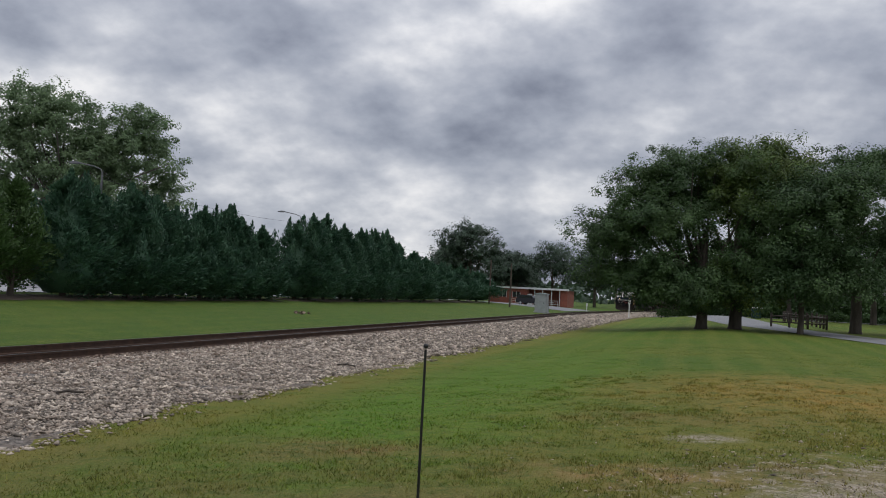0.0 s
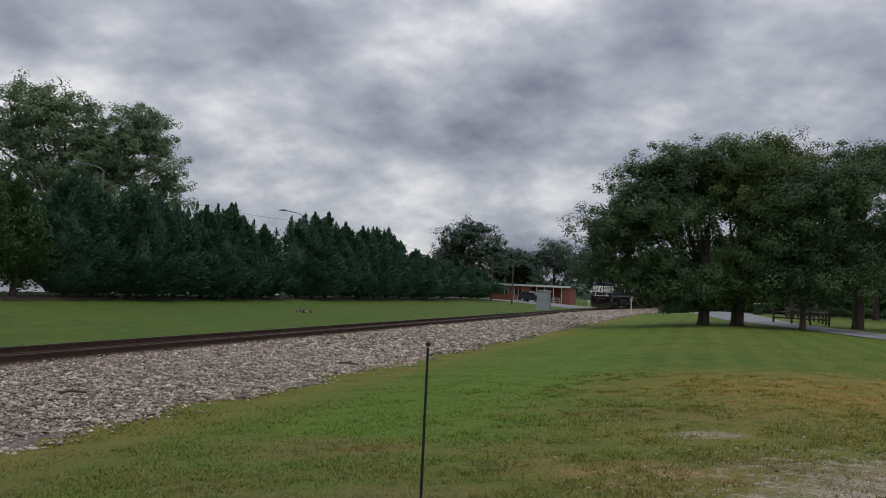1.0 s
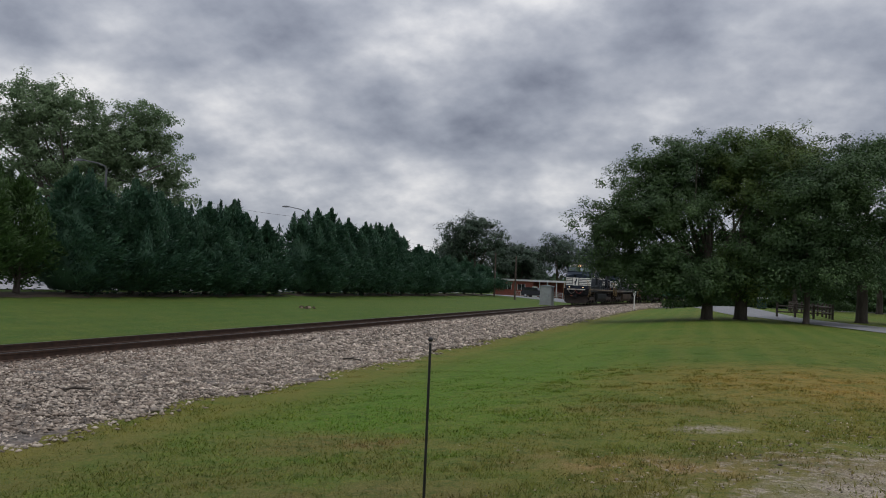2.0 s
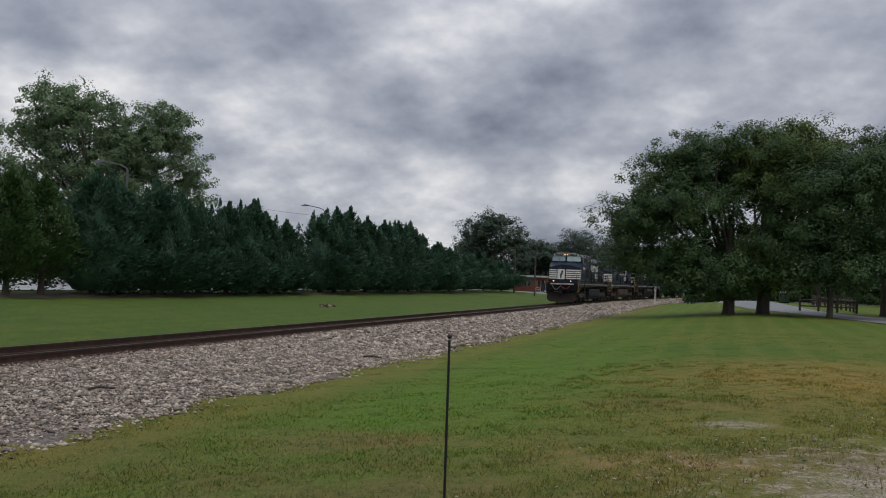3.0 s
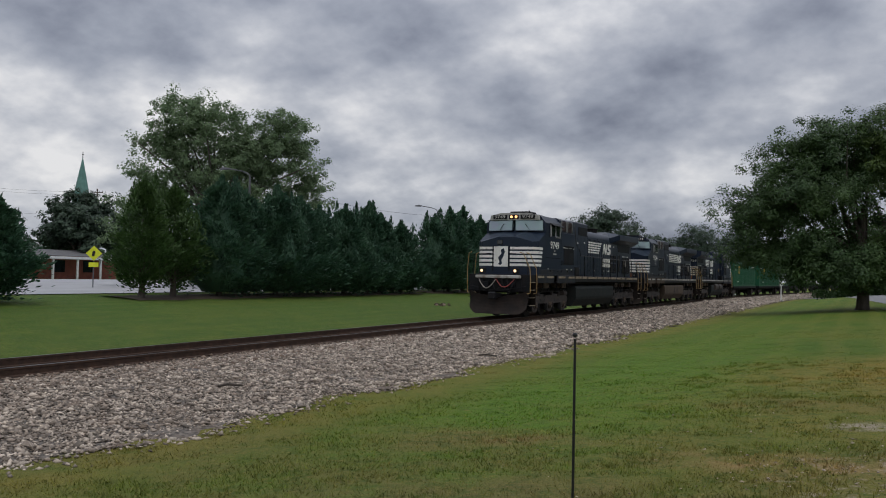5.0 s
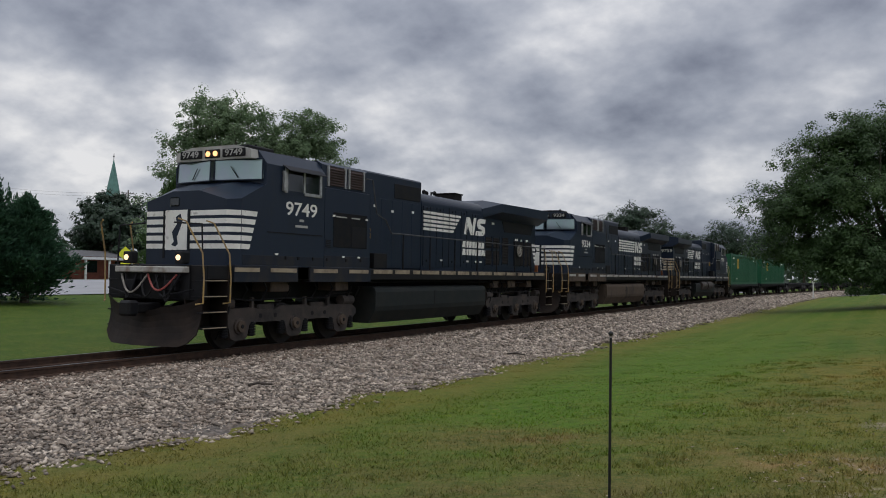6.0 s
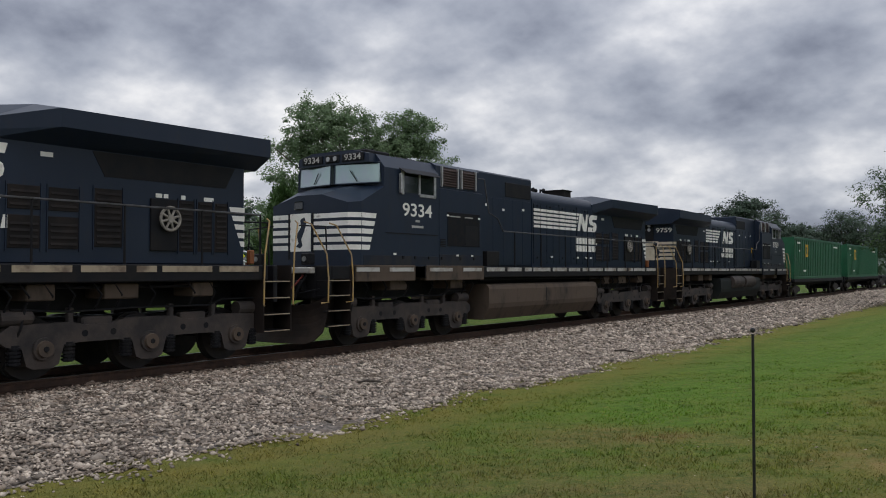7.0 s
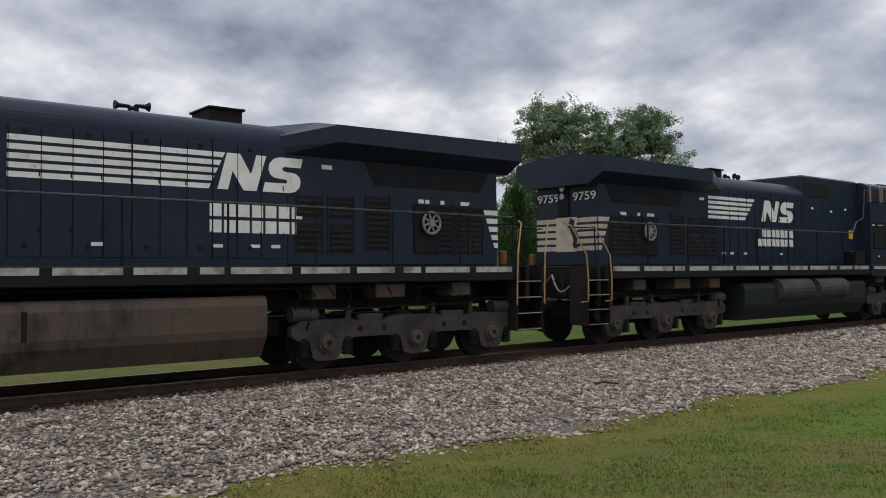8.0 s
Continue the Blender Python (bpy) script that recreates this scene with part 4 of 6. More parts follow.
                part("slat", prism([(s * 1.07, z), (s * 1.09, z), (s * 1.07, z + 0.06)], a + 0.04, b - 0.04), M_VENT, vd)
        bm = bmesh.new()
        for k in range(20):
            a0, a1 = 2 * math.pi * k / 20, 2 * math.pi * (k + 1) / 20
            add_cyl(bm, (s * 1.16, 7.89 + 0.22 * math.cos(a0), 2.72 + 0.22 * math.sin(a0)), (s * 1.16, 7.89 + 0.22 * math.cos(a1), 2.72 + 0.22 * math.sin(a1)), 0.03, 0.03, 6)
        for k in range(8):
            a0 = 2 * math.pi * k / 8 + 0.3
            add_cyl(bm, (s * 1.16, 7.89, 2.72), (s * 1.16, 7.89 + 0.22 * math.cos(a0), 2.72 + 0.22 * math.sin(a0)), 0.03, 0.02, 6)
        add_cyl(bm, (s * 1.08, 7.89, 2.72), (s * 1.19, 7.89, 2.72), 0.075, 0.075, 12)
        part("brake_wheel", bm, M_GREY_HOSE, e, "grey hand brake wheel")
        part("brake_housing", box(min(s * 1.05, s * 1.10), max(s * 1.05, s * 1.10), 7.5, 8.1, 2.1, 3.1, 0.01), M_BLACK_DULL, e)
        for yy, zz, ww in ((5.35, 3.66, 0.22), (7.62, 3.12, 0.14), (7.8, 3.12, 0.1), (8.2, 3.12, 0.1), (8.75, 3.12, 0.24)):
            part("warning_label", box(min(s * 1.061, s * 1.072), max(s * 1.061, s * 1.072), yy, yy + ww, zz, zz + 0.08), M_WHITE, e)
        slanted_bars(e, 1.061, 9.40, 9.815, 3.05, 2.23, 5, 0.0, rear_mat, s, 0.32)
    for k in range(5):
        z1 = 3.05 - k * 0.178
        part("painted_stripe", box(-1.03, 1.03, 9.822, 9.828, z1 - 0.115, z1), rear_mat, e)
    part("nose_panel", box(-0.35, 0.35, 9.822, 9.834, 2.2, 3.08), rear_mat, e, "white panel on the rear of the hood")
    for s in (1, -1):
        m = Matrix.Translation((s * 0.62, 9.832, 3.50)) @ Matrix.Rotation(radians(180), 4, "Z") @ Matrix.Rotation(radians(90), 4, "X") @ Matrix.Diagonal((1.35, 1, 1, 1))
        text_part("road_number", number, 0.20, M_WHITE, e, m, "painted white road number")
        part("tail_light", cyl((0.08, 9.82, 3.72 + s * 0.1), (0.08, 9.90, 3.72 + s * 0.1), 0.08, 0.08, 12), M_LAMP_OFF, e)
    part("lamp_housing", box(-0.12, 0.28, 9.82, 9.86, 3.1, 3.95, 0.02), M_BLACK_DULL, e)
    bm = prism([(-0.44, 2.32), (-0.35, 2.4), (-0.42, 2.62), (-0.26, 2.82), (-0.30, 2.98), (-0.16, 3.06), (-0.08, 2.9), (-0.16, 2.7), (-0.26, 2.5), (-0.22, 2.34), (-0.30, 2.28)], 9.834, 9.840)
    part("emblem", bm, M_BLACK, e, "plain dark emblem on the white panel")
    # rails, steps, tank, trucks
    for s in (1, -1):
        bm = tube([(s * 1.42, -3.95, 4.42), (s * 1.42, -3.6, 4.42), (s * 1.45, -3.4, 3.45), (s * 1.45, -2.9, 3.30), (s * 1.46, -2.6, 2.92), (s * 1.46, 9.9, 2.89)], 0.021)
        hr = part("handrail", bm, M_RAILING, e)
        for yy in (-1.9, -0.2, 1.55, 3.3, 5.0, 6.7, 8.4, 9.9):
            part("stanchion", cyl((s * 1.46, yy, 1.84), (s * 1.46, yy, 2.9), 0.026, 0.022, 6), M_BLACK_DULL, hr)
        for ye, d in ((-10.0, -1), (10.35, 1)):
            sw = part("step_well", box(min(s * 0.95, s * 0.98), max(s * 0.95, s * 0.98), ye - 0.38, ye + 0.38, 0.42, 1.84), M_PLOW, e)
            for yy in (ye - 0.40, ye + 0.38):
                end = yy * d > ye * d
                wide, low = (1.12, 1.1) if end and d < 0 else (1.52, 0.42)
                part("side_plate", box(min(s * 0.95, s * wide), max(s * 0.95, s * wide), yy, yy + 0.02, low, 1.84), M_BLACK_DULL if wide < 1.5 else M_PLOW, sw)
            for k in range(4):
                t = part("tread", box(min(s * 0.98, s * 1.5), max(s * 0.98, s * 1.5), ye - 0.38, ye + 0.38, 0.42 + 0.35 * k, 0.45 + 0.35 * k, 0.004), M_BLACK_DULL, sw)
                part("tread_edge", box(min(s * 1.49, s * 1.515), max(s * 1.49, s * 1.515), ye - 0.36, ye + 0.36, 0.435 + 0.35 * k, 0.455 + 0.35 * k), M_CREAM, sw)
            for yy in (ye - 0.42, ye + 0.42):
                bm = tube([(s * 1.44, yy + 0.12 * d, 0.98), (s * 1.55, yy, 1.0), (s * 1.56, yy, 1.55), (s * 1.54, yy + 0.04 * d, 2.1), (s * 1.34, yy + 0.34 * d, 2.78), (s * 1.18, yy + 0.42 * d, 2.84)], 0.019)
                part("grab_iron", bm, M_YELLOW_RAIL, e, "faded yellow grab iron")
    tank = [(1.36, 1.44), (1.44, 1.38), (1.47, 1.28), (1.47, 0.86), (1.44, 0.72), (1.22, 0.37), (-1.22, 0.37), (-1.44, 0.72), (-1.47, 0.86), (-1.47, 1.28), (-1.44, 1.38), (-1.36, 1.44)]
    ft = part("fuel_tank", prism(tank, -3.42, 4.02), tank_mat, e, "stained fuel tank")
    part("sight_gauge", box(1.455, 1.475, 0.12, 0.2, 0.85, 1.3), M_BLACK_DULL, ft)
    for a in (-1.9, 0.35):
        part("air_reservoir", cyl((-1.33, a, 1.22), (-1.33, a + 1.9, 1.22), 0.34, 0.34, 18), M_TRUCK, ft, "grey air reservoir")
    ft.location.z = -0.12
    engine_truck(e, -6.85)
    engine_truck(e, 7.4)
    part("pipe", tube([(1.25, -3.6, 1.45), (1.25, 0.5, 1.47), (1.25, 5.0, 1.44), (1.2, 9.0, 1.42)], 0.03), M_BLACK_DULL, e)
    for yy in (4.6, 4.9, 5.3, 5.7, 6.2, 6.6, 7.3, 8.2, 8.7, -4.2, -4.6, -5.5, -6.2, -7.3, -8.2, -8.9):
        part("cable", tube([(1.3, yy, 1.5), (1.32, yy + 0.15, 1.3), (1.2, yy + 0.1, 1.05)], 0.02), M_BLACK_DULL, e)
    for yy, w in ((5.0, 0.5), (6.4, 0.7), (8.3, 0.5), (-5.2, 0.6), (-7.9, 0.7)):
        part("under_deck_box", box(0.7, 1.32, yy, yy + w, 1.22, 1.5, 0.02), M_GRIME, e)
        part("under_deck_box", box(-1.32, -0.7, yy, yy + w, 1.22, 1.5, 0.02), M_GRIME, e)
    # ends
    for d in (-1, 1):
        ye = 10.25 * d
        y0, y1 = sorted((ye, ye + 0.12 * d))
        part("end_plate", box(-1.5, 1.5, y0, y1, 1.05, 1.84, 0.02), M_BLACK_DULL, e)
        cp = part("coupler", box(-0.12, 0.12, min(ye, ye + 0.9 * d), max(ye, ye + 0.9 * d), 0.76, 0.98, 0.03), M_BLACK_DULL, e)
        part("knuckle", box(-0.2, 0.16, min(ye + 0.66 * d, ye + 0.95 * d), max(ye + 0.66 * d, ye + 0.95 * d), 0.70, 1.04, 0.05), M_BLACK_DULL, cp)
        part("end_handrail", tube([(-1.35, ye, 1.84), (-1.3, ye, 2.75), (-0.45, ye, 2.8)], 0.02), M_BLACK_DULL, e)
        part("end_handrail", tube([(1.35, ye, 1.84), (1.3, ye, 2.75), (0.45, ye, 2.8)], 0.02), M_BLACK_DULL, e)
        for xa, xb, sag, mt in ((-0.95, -0.1, 0.42, M_GREY_HOSE), (-0.1, 0.8, 0.36, M_RED_HOSE), (0.15, 0.9, 0.5, M_BLACK_DULL), (-0.8, -0.45, 0.55, M_BLACK_DULL), (0.45, 0.75, 0.6, M_BLACK_DULL), (-0.3, 0.25, 0.5, M_BLACK_DULL)):
            pts = [(xa + (xb - xa) * k / 10, ye + d * (0.22 + 0.12 * math.sin(math.pi * k / 10)), 1.62 - sag * math.sin(math.pi * k / 10)) for k in range(11)]
            part("air_hose", tube(pts, 0.024), mt, e)
    part("anticlimber", box(-1.1, 1.1, -10.55, -10.25, 1.66, 1.80, 0.02), M_DIRTY_WHITE, e, "soiled white anticlimber")
    secs = []
    for k in range(17):
        q = -1 + 2 * k / 16
        low = 0.12 + 0.26 * max(0.0, (abs(q) - 0.72) / 0.28) ** 2
        top = 0.98 + 0.22 * abs(q) ** 4 - 0.10 * max(0.0, 1 - (q / 0.35) ** 2)
        x, bow = 1.40 * q, 0.34 * (1 - q * q)
        front, back = [], []
        for j in range(7):
            f = j / 6
            z = low + (top - low) * f
            y = -10.28 - bow - 0.20 * (1 - f) ** 2.2 - 0.07 * f ** 4 - 0.05 * abs(q) ** 6 * f
            front.append((x * (1 + 0.04 * f), y, z))
            back.append((x * (1 + 0.04 * f), y + 0.04, z))
        secs.append(front + back[::-1])
    part("snow_plow", loft(secs), M_PLOW, e, "dark rust-brown pilot plow").location.z = -0.08
    for s in (1, -1):
        part("cable_box", box(min(s * 0.5, s * 0.8), max(s * 0.5, s * 0.8), -10.52, -10.36, 1.25, 1.5, 0.02), M_BLACK_DULL, e)
        part("uncoupling_lever", tube([(s * 0.25, -10.5, 1.12), (s * 0.8, -10.56, 1.2), (s * 1.35, -10.5, 1.3)], 0.018), M_BLACK_DULL, e)
    for s in (1, -1):
        dl = part("ditch_light", box(s * 0.82 - 0.13, s * 0.82 + 0.13, -10.46, -10.22, 1.86, 2.14, 0.03), M_BLACK_DULL, e)
        part("lens", cyl((s * 0.82, -10.48, 2.0), (s * 0.82, -10.455, 2.0), 0.064, 0.064, 16), M_DITCH_ON if lit else M_LAMP_OFF, dl, "lit lens" if lit else "unlit lens")
    part("flag_box", box(0.98, 1.12, 9.94, 10.06, 1.86, 2.16, 0.02), M_ORANGE, e, "faded orange box on the rear platform")
    part("roof_unit", box(-0.5, 0.5, -7.9, -6.9, 4.74, 4.91, 0.03), M_BLACK_DULL, e)
    part("roof_unit", box(-0.4, 0.4, -6.5, -5.6, 4.68, 4.86, 0.03), M_BLACK_DULL, e)
    part("radio_antenna", cyl((0.3, -7.4, 4.8), (0.3, -7.4, 4.98), 0.04, 0.03, 8), M_BLACK_DULL, e)
    return e


lead = engine("9749", M_CREAM_GREY, M_CREAM, True, "black six-axle diesel locomotive with white nose stripes, headlights lit", M_DARKTANK, M_BLACK_DUSTY, M_WHITE, True)
MOVERS.append((lead, 0.0, 0.0))
second = engine("9334", M_BLACK, M_DIRTY_WHITE, False, "black six-axle diesel locomotive, second in the train, white side stripes", M_GRIME, M_GRIME, M_WHITE, False)
MOVERS.append((second, 22.3, 0.0))
third = engine("9759", M_BLACK, M_DIRTY_WHITE, False, "black six-axle diesel locomotive running backwards, third in the train", M_DARKTANK, M_BLACK_DUSTY, M_STAINED_CREAM, True)
MOVERS.append((third, 45.3, 180.0))


# ---- container cars ----
def container_car():
    c = empty("container_car")
    tagged(c, "black low spine car carrying one green container", "rail car", "container cars")
    part("centre_sill", box(-0.35, 0.35, -9.4, 9.4, 0.75, 1.22, 0.03), M_BLACK_DULL, c)
    for y in (-8.2, -3.0, 3.0, 8.2):
        part("cross_arm", box(-1.3, 1.3, y - 0.2, y + 0.2, 1.0, 1.24, 0.03), M_BLACK_DULL, c)
    for s in (1, -1):
        part("side_sill", box(min(s * 1.2, s * 1.32), max(s * 1.2, s * 1.32), -8.6, 8.6, 1.02, 1.26, 0.02), M_BLACK_DULL, c)
    for yc in (-7.0, 7.0):
        tr = part("truck", box(-0.5, 0.5, yc - 0.25, yc + 0.25, 0.42, 0.8, 0.03), M_BLACK_DULL, c)
        for s in (1, -1):
            pts = [(-1.15, 0.62), (-0.5, 0.78), (0.5, 0.78), (1.15, 0.62), (1.15, 0.40), (0.75, 0.42), (0.4, 0.26), (-0.4, 0.26), (-0.75, 0.42), (-1.15, 0.40)]
            part("side_frame", prism([(yc + a, b) for a, b in pts], min(s * 0.92, s * 1.06), max(s * 0.92, s * 1.06), "x"), M_TRUCK, tr)
        for a in (-0.88, 0.88):
            wheelset(tr, yc + a, 0.46)
    for d in (-1, 1):
        part("coupler", box(-0.12, 0.12, min(9.3 * d, 9.9 * d), max(9.3 * d, 9.9 * d), 0.76, 0.98, 0.03), M_BLACK_DULL, c)
        part("end_sill", box(-1.2, 1.2, min(9.2 * d, 9.45 * d), max(9.2 * d, 9.45 * d), 0.8, 1.3, 0.03), M_BLACK_DULL, c)
    return c


def freight_container(paint=None, tall=1.0, label="dark green corrugated steel container riding on a rail car"):
    k = empty("freight_container")
    tagged(k, label, "container", "containers on the train")
    part("body", box(-1.22, 1.22, -8.4, 8.4, 0.06, 2.86 * tall), (paint or M_GREEN), k)
    for s in (1, -1):
        for i in range(27):
            y = -8.1 + i * 0.6
            part("side_rib", box(min(s * 1.215, s * 1.25), max(s * 1.215, s * 1.25), y, y + 0.32, 0.2, 2.72 * tall, 0.012), (paint or M_GREEN), k)
        for z in (0.0, 2.74 * tall):
            part("side_rail", box(min(s * 1.2, s * 1.27), max(s * 1.2, s * 1.27), -8.45, 8.45, z, z + 0.16, 0.01), (paint or M_GREEN), k)
        for y in (-8.45, 8.33):
            part("corner_post", box(min(s * 1.12, s * 1.27), max(s * 1.12, s * 1.27), y, y + 0.12, 0, 2.9 * tall, 0.01), (paint or M_GREEN), k)
        if paint:
            continue
        part("logo_plate", box(min(s * 1.25, s * 1.258), max(s * 1.25, s * 1.258), -4.9, -4.1, 1.55, 2.45), M_YELLOW, k, "plain yellow logo patch")
        part("logo_core", box(min(s * 1.256, s * 1.263), max(s * 1.256, s * 1.263), -4.72, -4.35, 1.75, 2.25), (paint or M_GREEN), k)
        for y, z, w in ((-7.4, 2.45, 0.9), (-6.9, 1.9, 0.3), (-5.6, 0.5, 0.8), (5.2, 2.4, 1.6)):
            part("small_stencil", box(min(s * 1.25, s * 1.258), max(s * 1.25, s * 1.258), y, y + w, z, z + 0.12), M_WHITE, k)
    return k


car0, box0 = container_car(), freight_container()
MOVERS.append((car0, 66.6, 0.0))
MOVERS.append((box0, 66.6, 0.0))
for i in range(1, 6):
    c = copy_thing(car0, Matrix())
    for o in c.children_recursive:
        if o.name.startswith("wheelset"):
            WHEELS.append((o, o.location.y, 0.46))
    MOVERS.append((c, 66.6 + 19.75 * i, 0.0))
    if i == 1:
        MOVERS.append((copy_thing(box0, Matrix()), 66.6 + 19.75 * i, 0.0))
    else:
        tagged(c, "empty black low spine car", "rail car", "container cars")



# ---- trees ----
def leaf_arrays(pos, length, width, way, rs, face=None):
    """Diamond leaves at pos, along way (unit vectors), turned at random or with their upper side towards face."""
    n = len(pos)
    side = np.cross(way, rs.normal(size=(n, 3)) if face is None else face)
    side /= np.linalg.norm(side, axis=1, keepdims=True) + 1e-9
    L, Wd = np.broadcast_to(length, n)[:, None], np.broadcast_to(width, n)[:, None]
    a, c = pos - way * L * 0.5, pos + way * L * 0.5
    b, d = pos + side * Wd * 0.5, pos - side * Wd * 0.5
    V = np.stack([a, b, c, d], 1).reshape(-1, 3)
    return V, np.arange(4 * n).reshape(n, 4)


def unit(v):
    return v / (np.linalg.norm(v, axis=1, keepdims=True) + 1e-9)


def crown_mesh(parent, mat, lobes, clumps, per, clump_r, leaf, rs, flat=0.75, tight=5):
    """A crown of many leaf clumps over the outside of overlapping lobes (x, y, z, rx, ry, rz)."""
    lobes = np.array(lobes, dtype=float)
    area = lobes[:, 3] * lobes[:, 5] + 1.5
    boughs = max(12, clumps // tight)
    pick = rs.choice(len(lobes), boughs, p=area / area.sum())
    d = unit(rs.normal(size=(boughs, 3)))
    d[:, 2] = np.where(d[:, 2] < -0.45, -d[:, 2], d[:, 2])
    rad = (0.94 if tight < 8 else 0.82) * rs.uniform(0.2, 1.0, boughs) ** 0.35
    B = lobes[pick, :3] + d * lobes[pick, 3:] * rad[:, None]
    own = rs.randint(0, boughs, clumps)
    spread = rs.uniform(0.75, 1.45, boughs)[own] * clump_r * (1.25 if tight < 8 else 1.45)
    C = B[own] + rs.normal(0, 1, (clumps, 3)) * spread[:, None] * np.array([0.72, 0.72, 0.42])
    C[:, 2] = np.maximum(C[:, 2], 1.25)
    size = clump_r * rs.uniform(0.55, 1.3, clumps)
    n = clumps * per
    k = np.repeat(np.arange(clumps), per)
    off = unit(rs.normal(size=(n, 3))) * (rs.uniform(0, 1, n) ** 0.45)[:, None] * size[k][:, None]
    off[:, 2] *= flat
    P = C[k] + off
    # leaves lie like roof tiles on their bough: upper sides outward and up, tips hanging
    out = unit((C - lobes[pick[own], :3]) / lobes[pick[own], 3:])
    face = unit(out[k] * 0.55 + unit(off) * 0.75 + np.array([0, 0, 0.75]) + rs.normal(0, 0.38, (n, 3)))
    way = unit(np.cross(face, rs.normal(size=(n, 3))) + np.array([0, 0, -0.3]) + off * 0.5)
    V, F = leaf_arrays(P, leaf * rs.uniform(0.7, 1.4, n), leaf * 0.56 * rs.uniform(0.7, 1.3, n), way, rs, face)
    return raw_mesh("crown", V, F, mat, parent), C


def trunk_mesh(name, pts, radii, mat, parent, seg=10):
    """A tapered, slightly crooked trunk or limb."""
    bm = bmesh.new()
    rings = []
    for p, r in zip(pts, radii):
        rings.append([bm.verts.new((p[0] + r * math.cos(2 * math.pi * k / seg), p[1] + r * math.sin(2 * math.pi * k / seg), p[2])) for k in range(seg)])
    for a, b in zip(rings, rings[1:]):
        for k in range(seg):
            bm.faces.new((a[k], a[(k + 1) % seg], b[(k + 1) % seg], b[k]))
    bm.faces.new(rings[-1])
    return part(name, bm, mat, parent, smooth=True)


def limb_tube(pts, r0, r1, mat, parent):
    bm = bmesh.new()
    n = len(pts) - 1
    for i in range(n):
        add_cyl(bm, pts[i], pts[i + 1], r0 + (r1 - r0) * i / n, r0 + (r1 - r0) * (i + 1) / n, 7)
    return part("limb", bm, mat, parent)


def broad_tree(x, y, label, lobes, mat, trunk_r, fork, clumps, per, clump_r, leaf, seed, limbs=6, name="tree", group="", limb_mat=None, lean=0.0, tight=5):
    """A broad-leaved tree; lobes are relative to its foot."""
    rs = np.random.RandomState(seed)
    t = empty(name, Matrix.Translation((x, y, gz(x, y) - 0.05)))
    tagged(t, label, "tree", group)
    top = max(l[2] for l in lobes)
    pts = [(0, 0, -0.1), (0.02, 0.0, 0.25), (0.05 + lean * 0.3, 0.03, fork * 0.5), (lean * 0.7, 0.0, fork), (lean, 0.1, fork + (top - fork) * 0.55)]
    trunk_mesh("trunk", pts, [trunk_r * 1.55, trunk_r * 1.12, trunk_r, trunk_r * 0.92, trunk_r * 0.35], M_BARK, t)
    crown, C = crown_mesh(t, mat, lobes, clumps, per, clump_r, leaf, rs, tight=tight)
    far = C[rs.choice(len(C), limbs, replace=False)]
    for c in far:
        base = np.array([lean * 0.8, 0.0, fork * rs.uniform(0.85, 1.3)])
        mid = base + (c - base) * 0.5 + np.array([0, 0, 0.4]) + rs.normal(0, 0.25, 3)
        q = base + (c - base) * 0.25 + np.array([0, 0, 0.1])
        limb_tube([tuple(base), tuple(q), tuple(mid), tuple(c)], trunk_r * 0.42, 0.03, limb_mat or M_BARK, t)
    return t


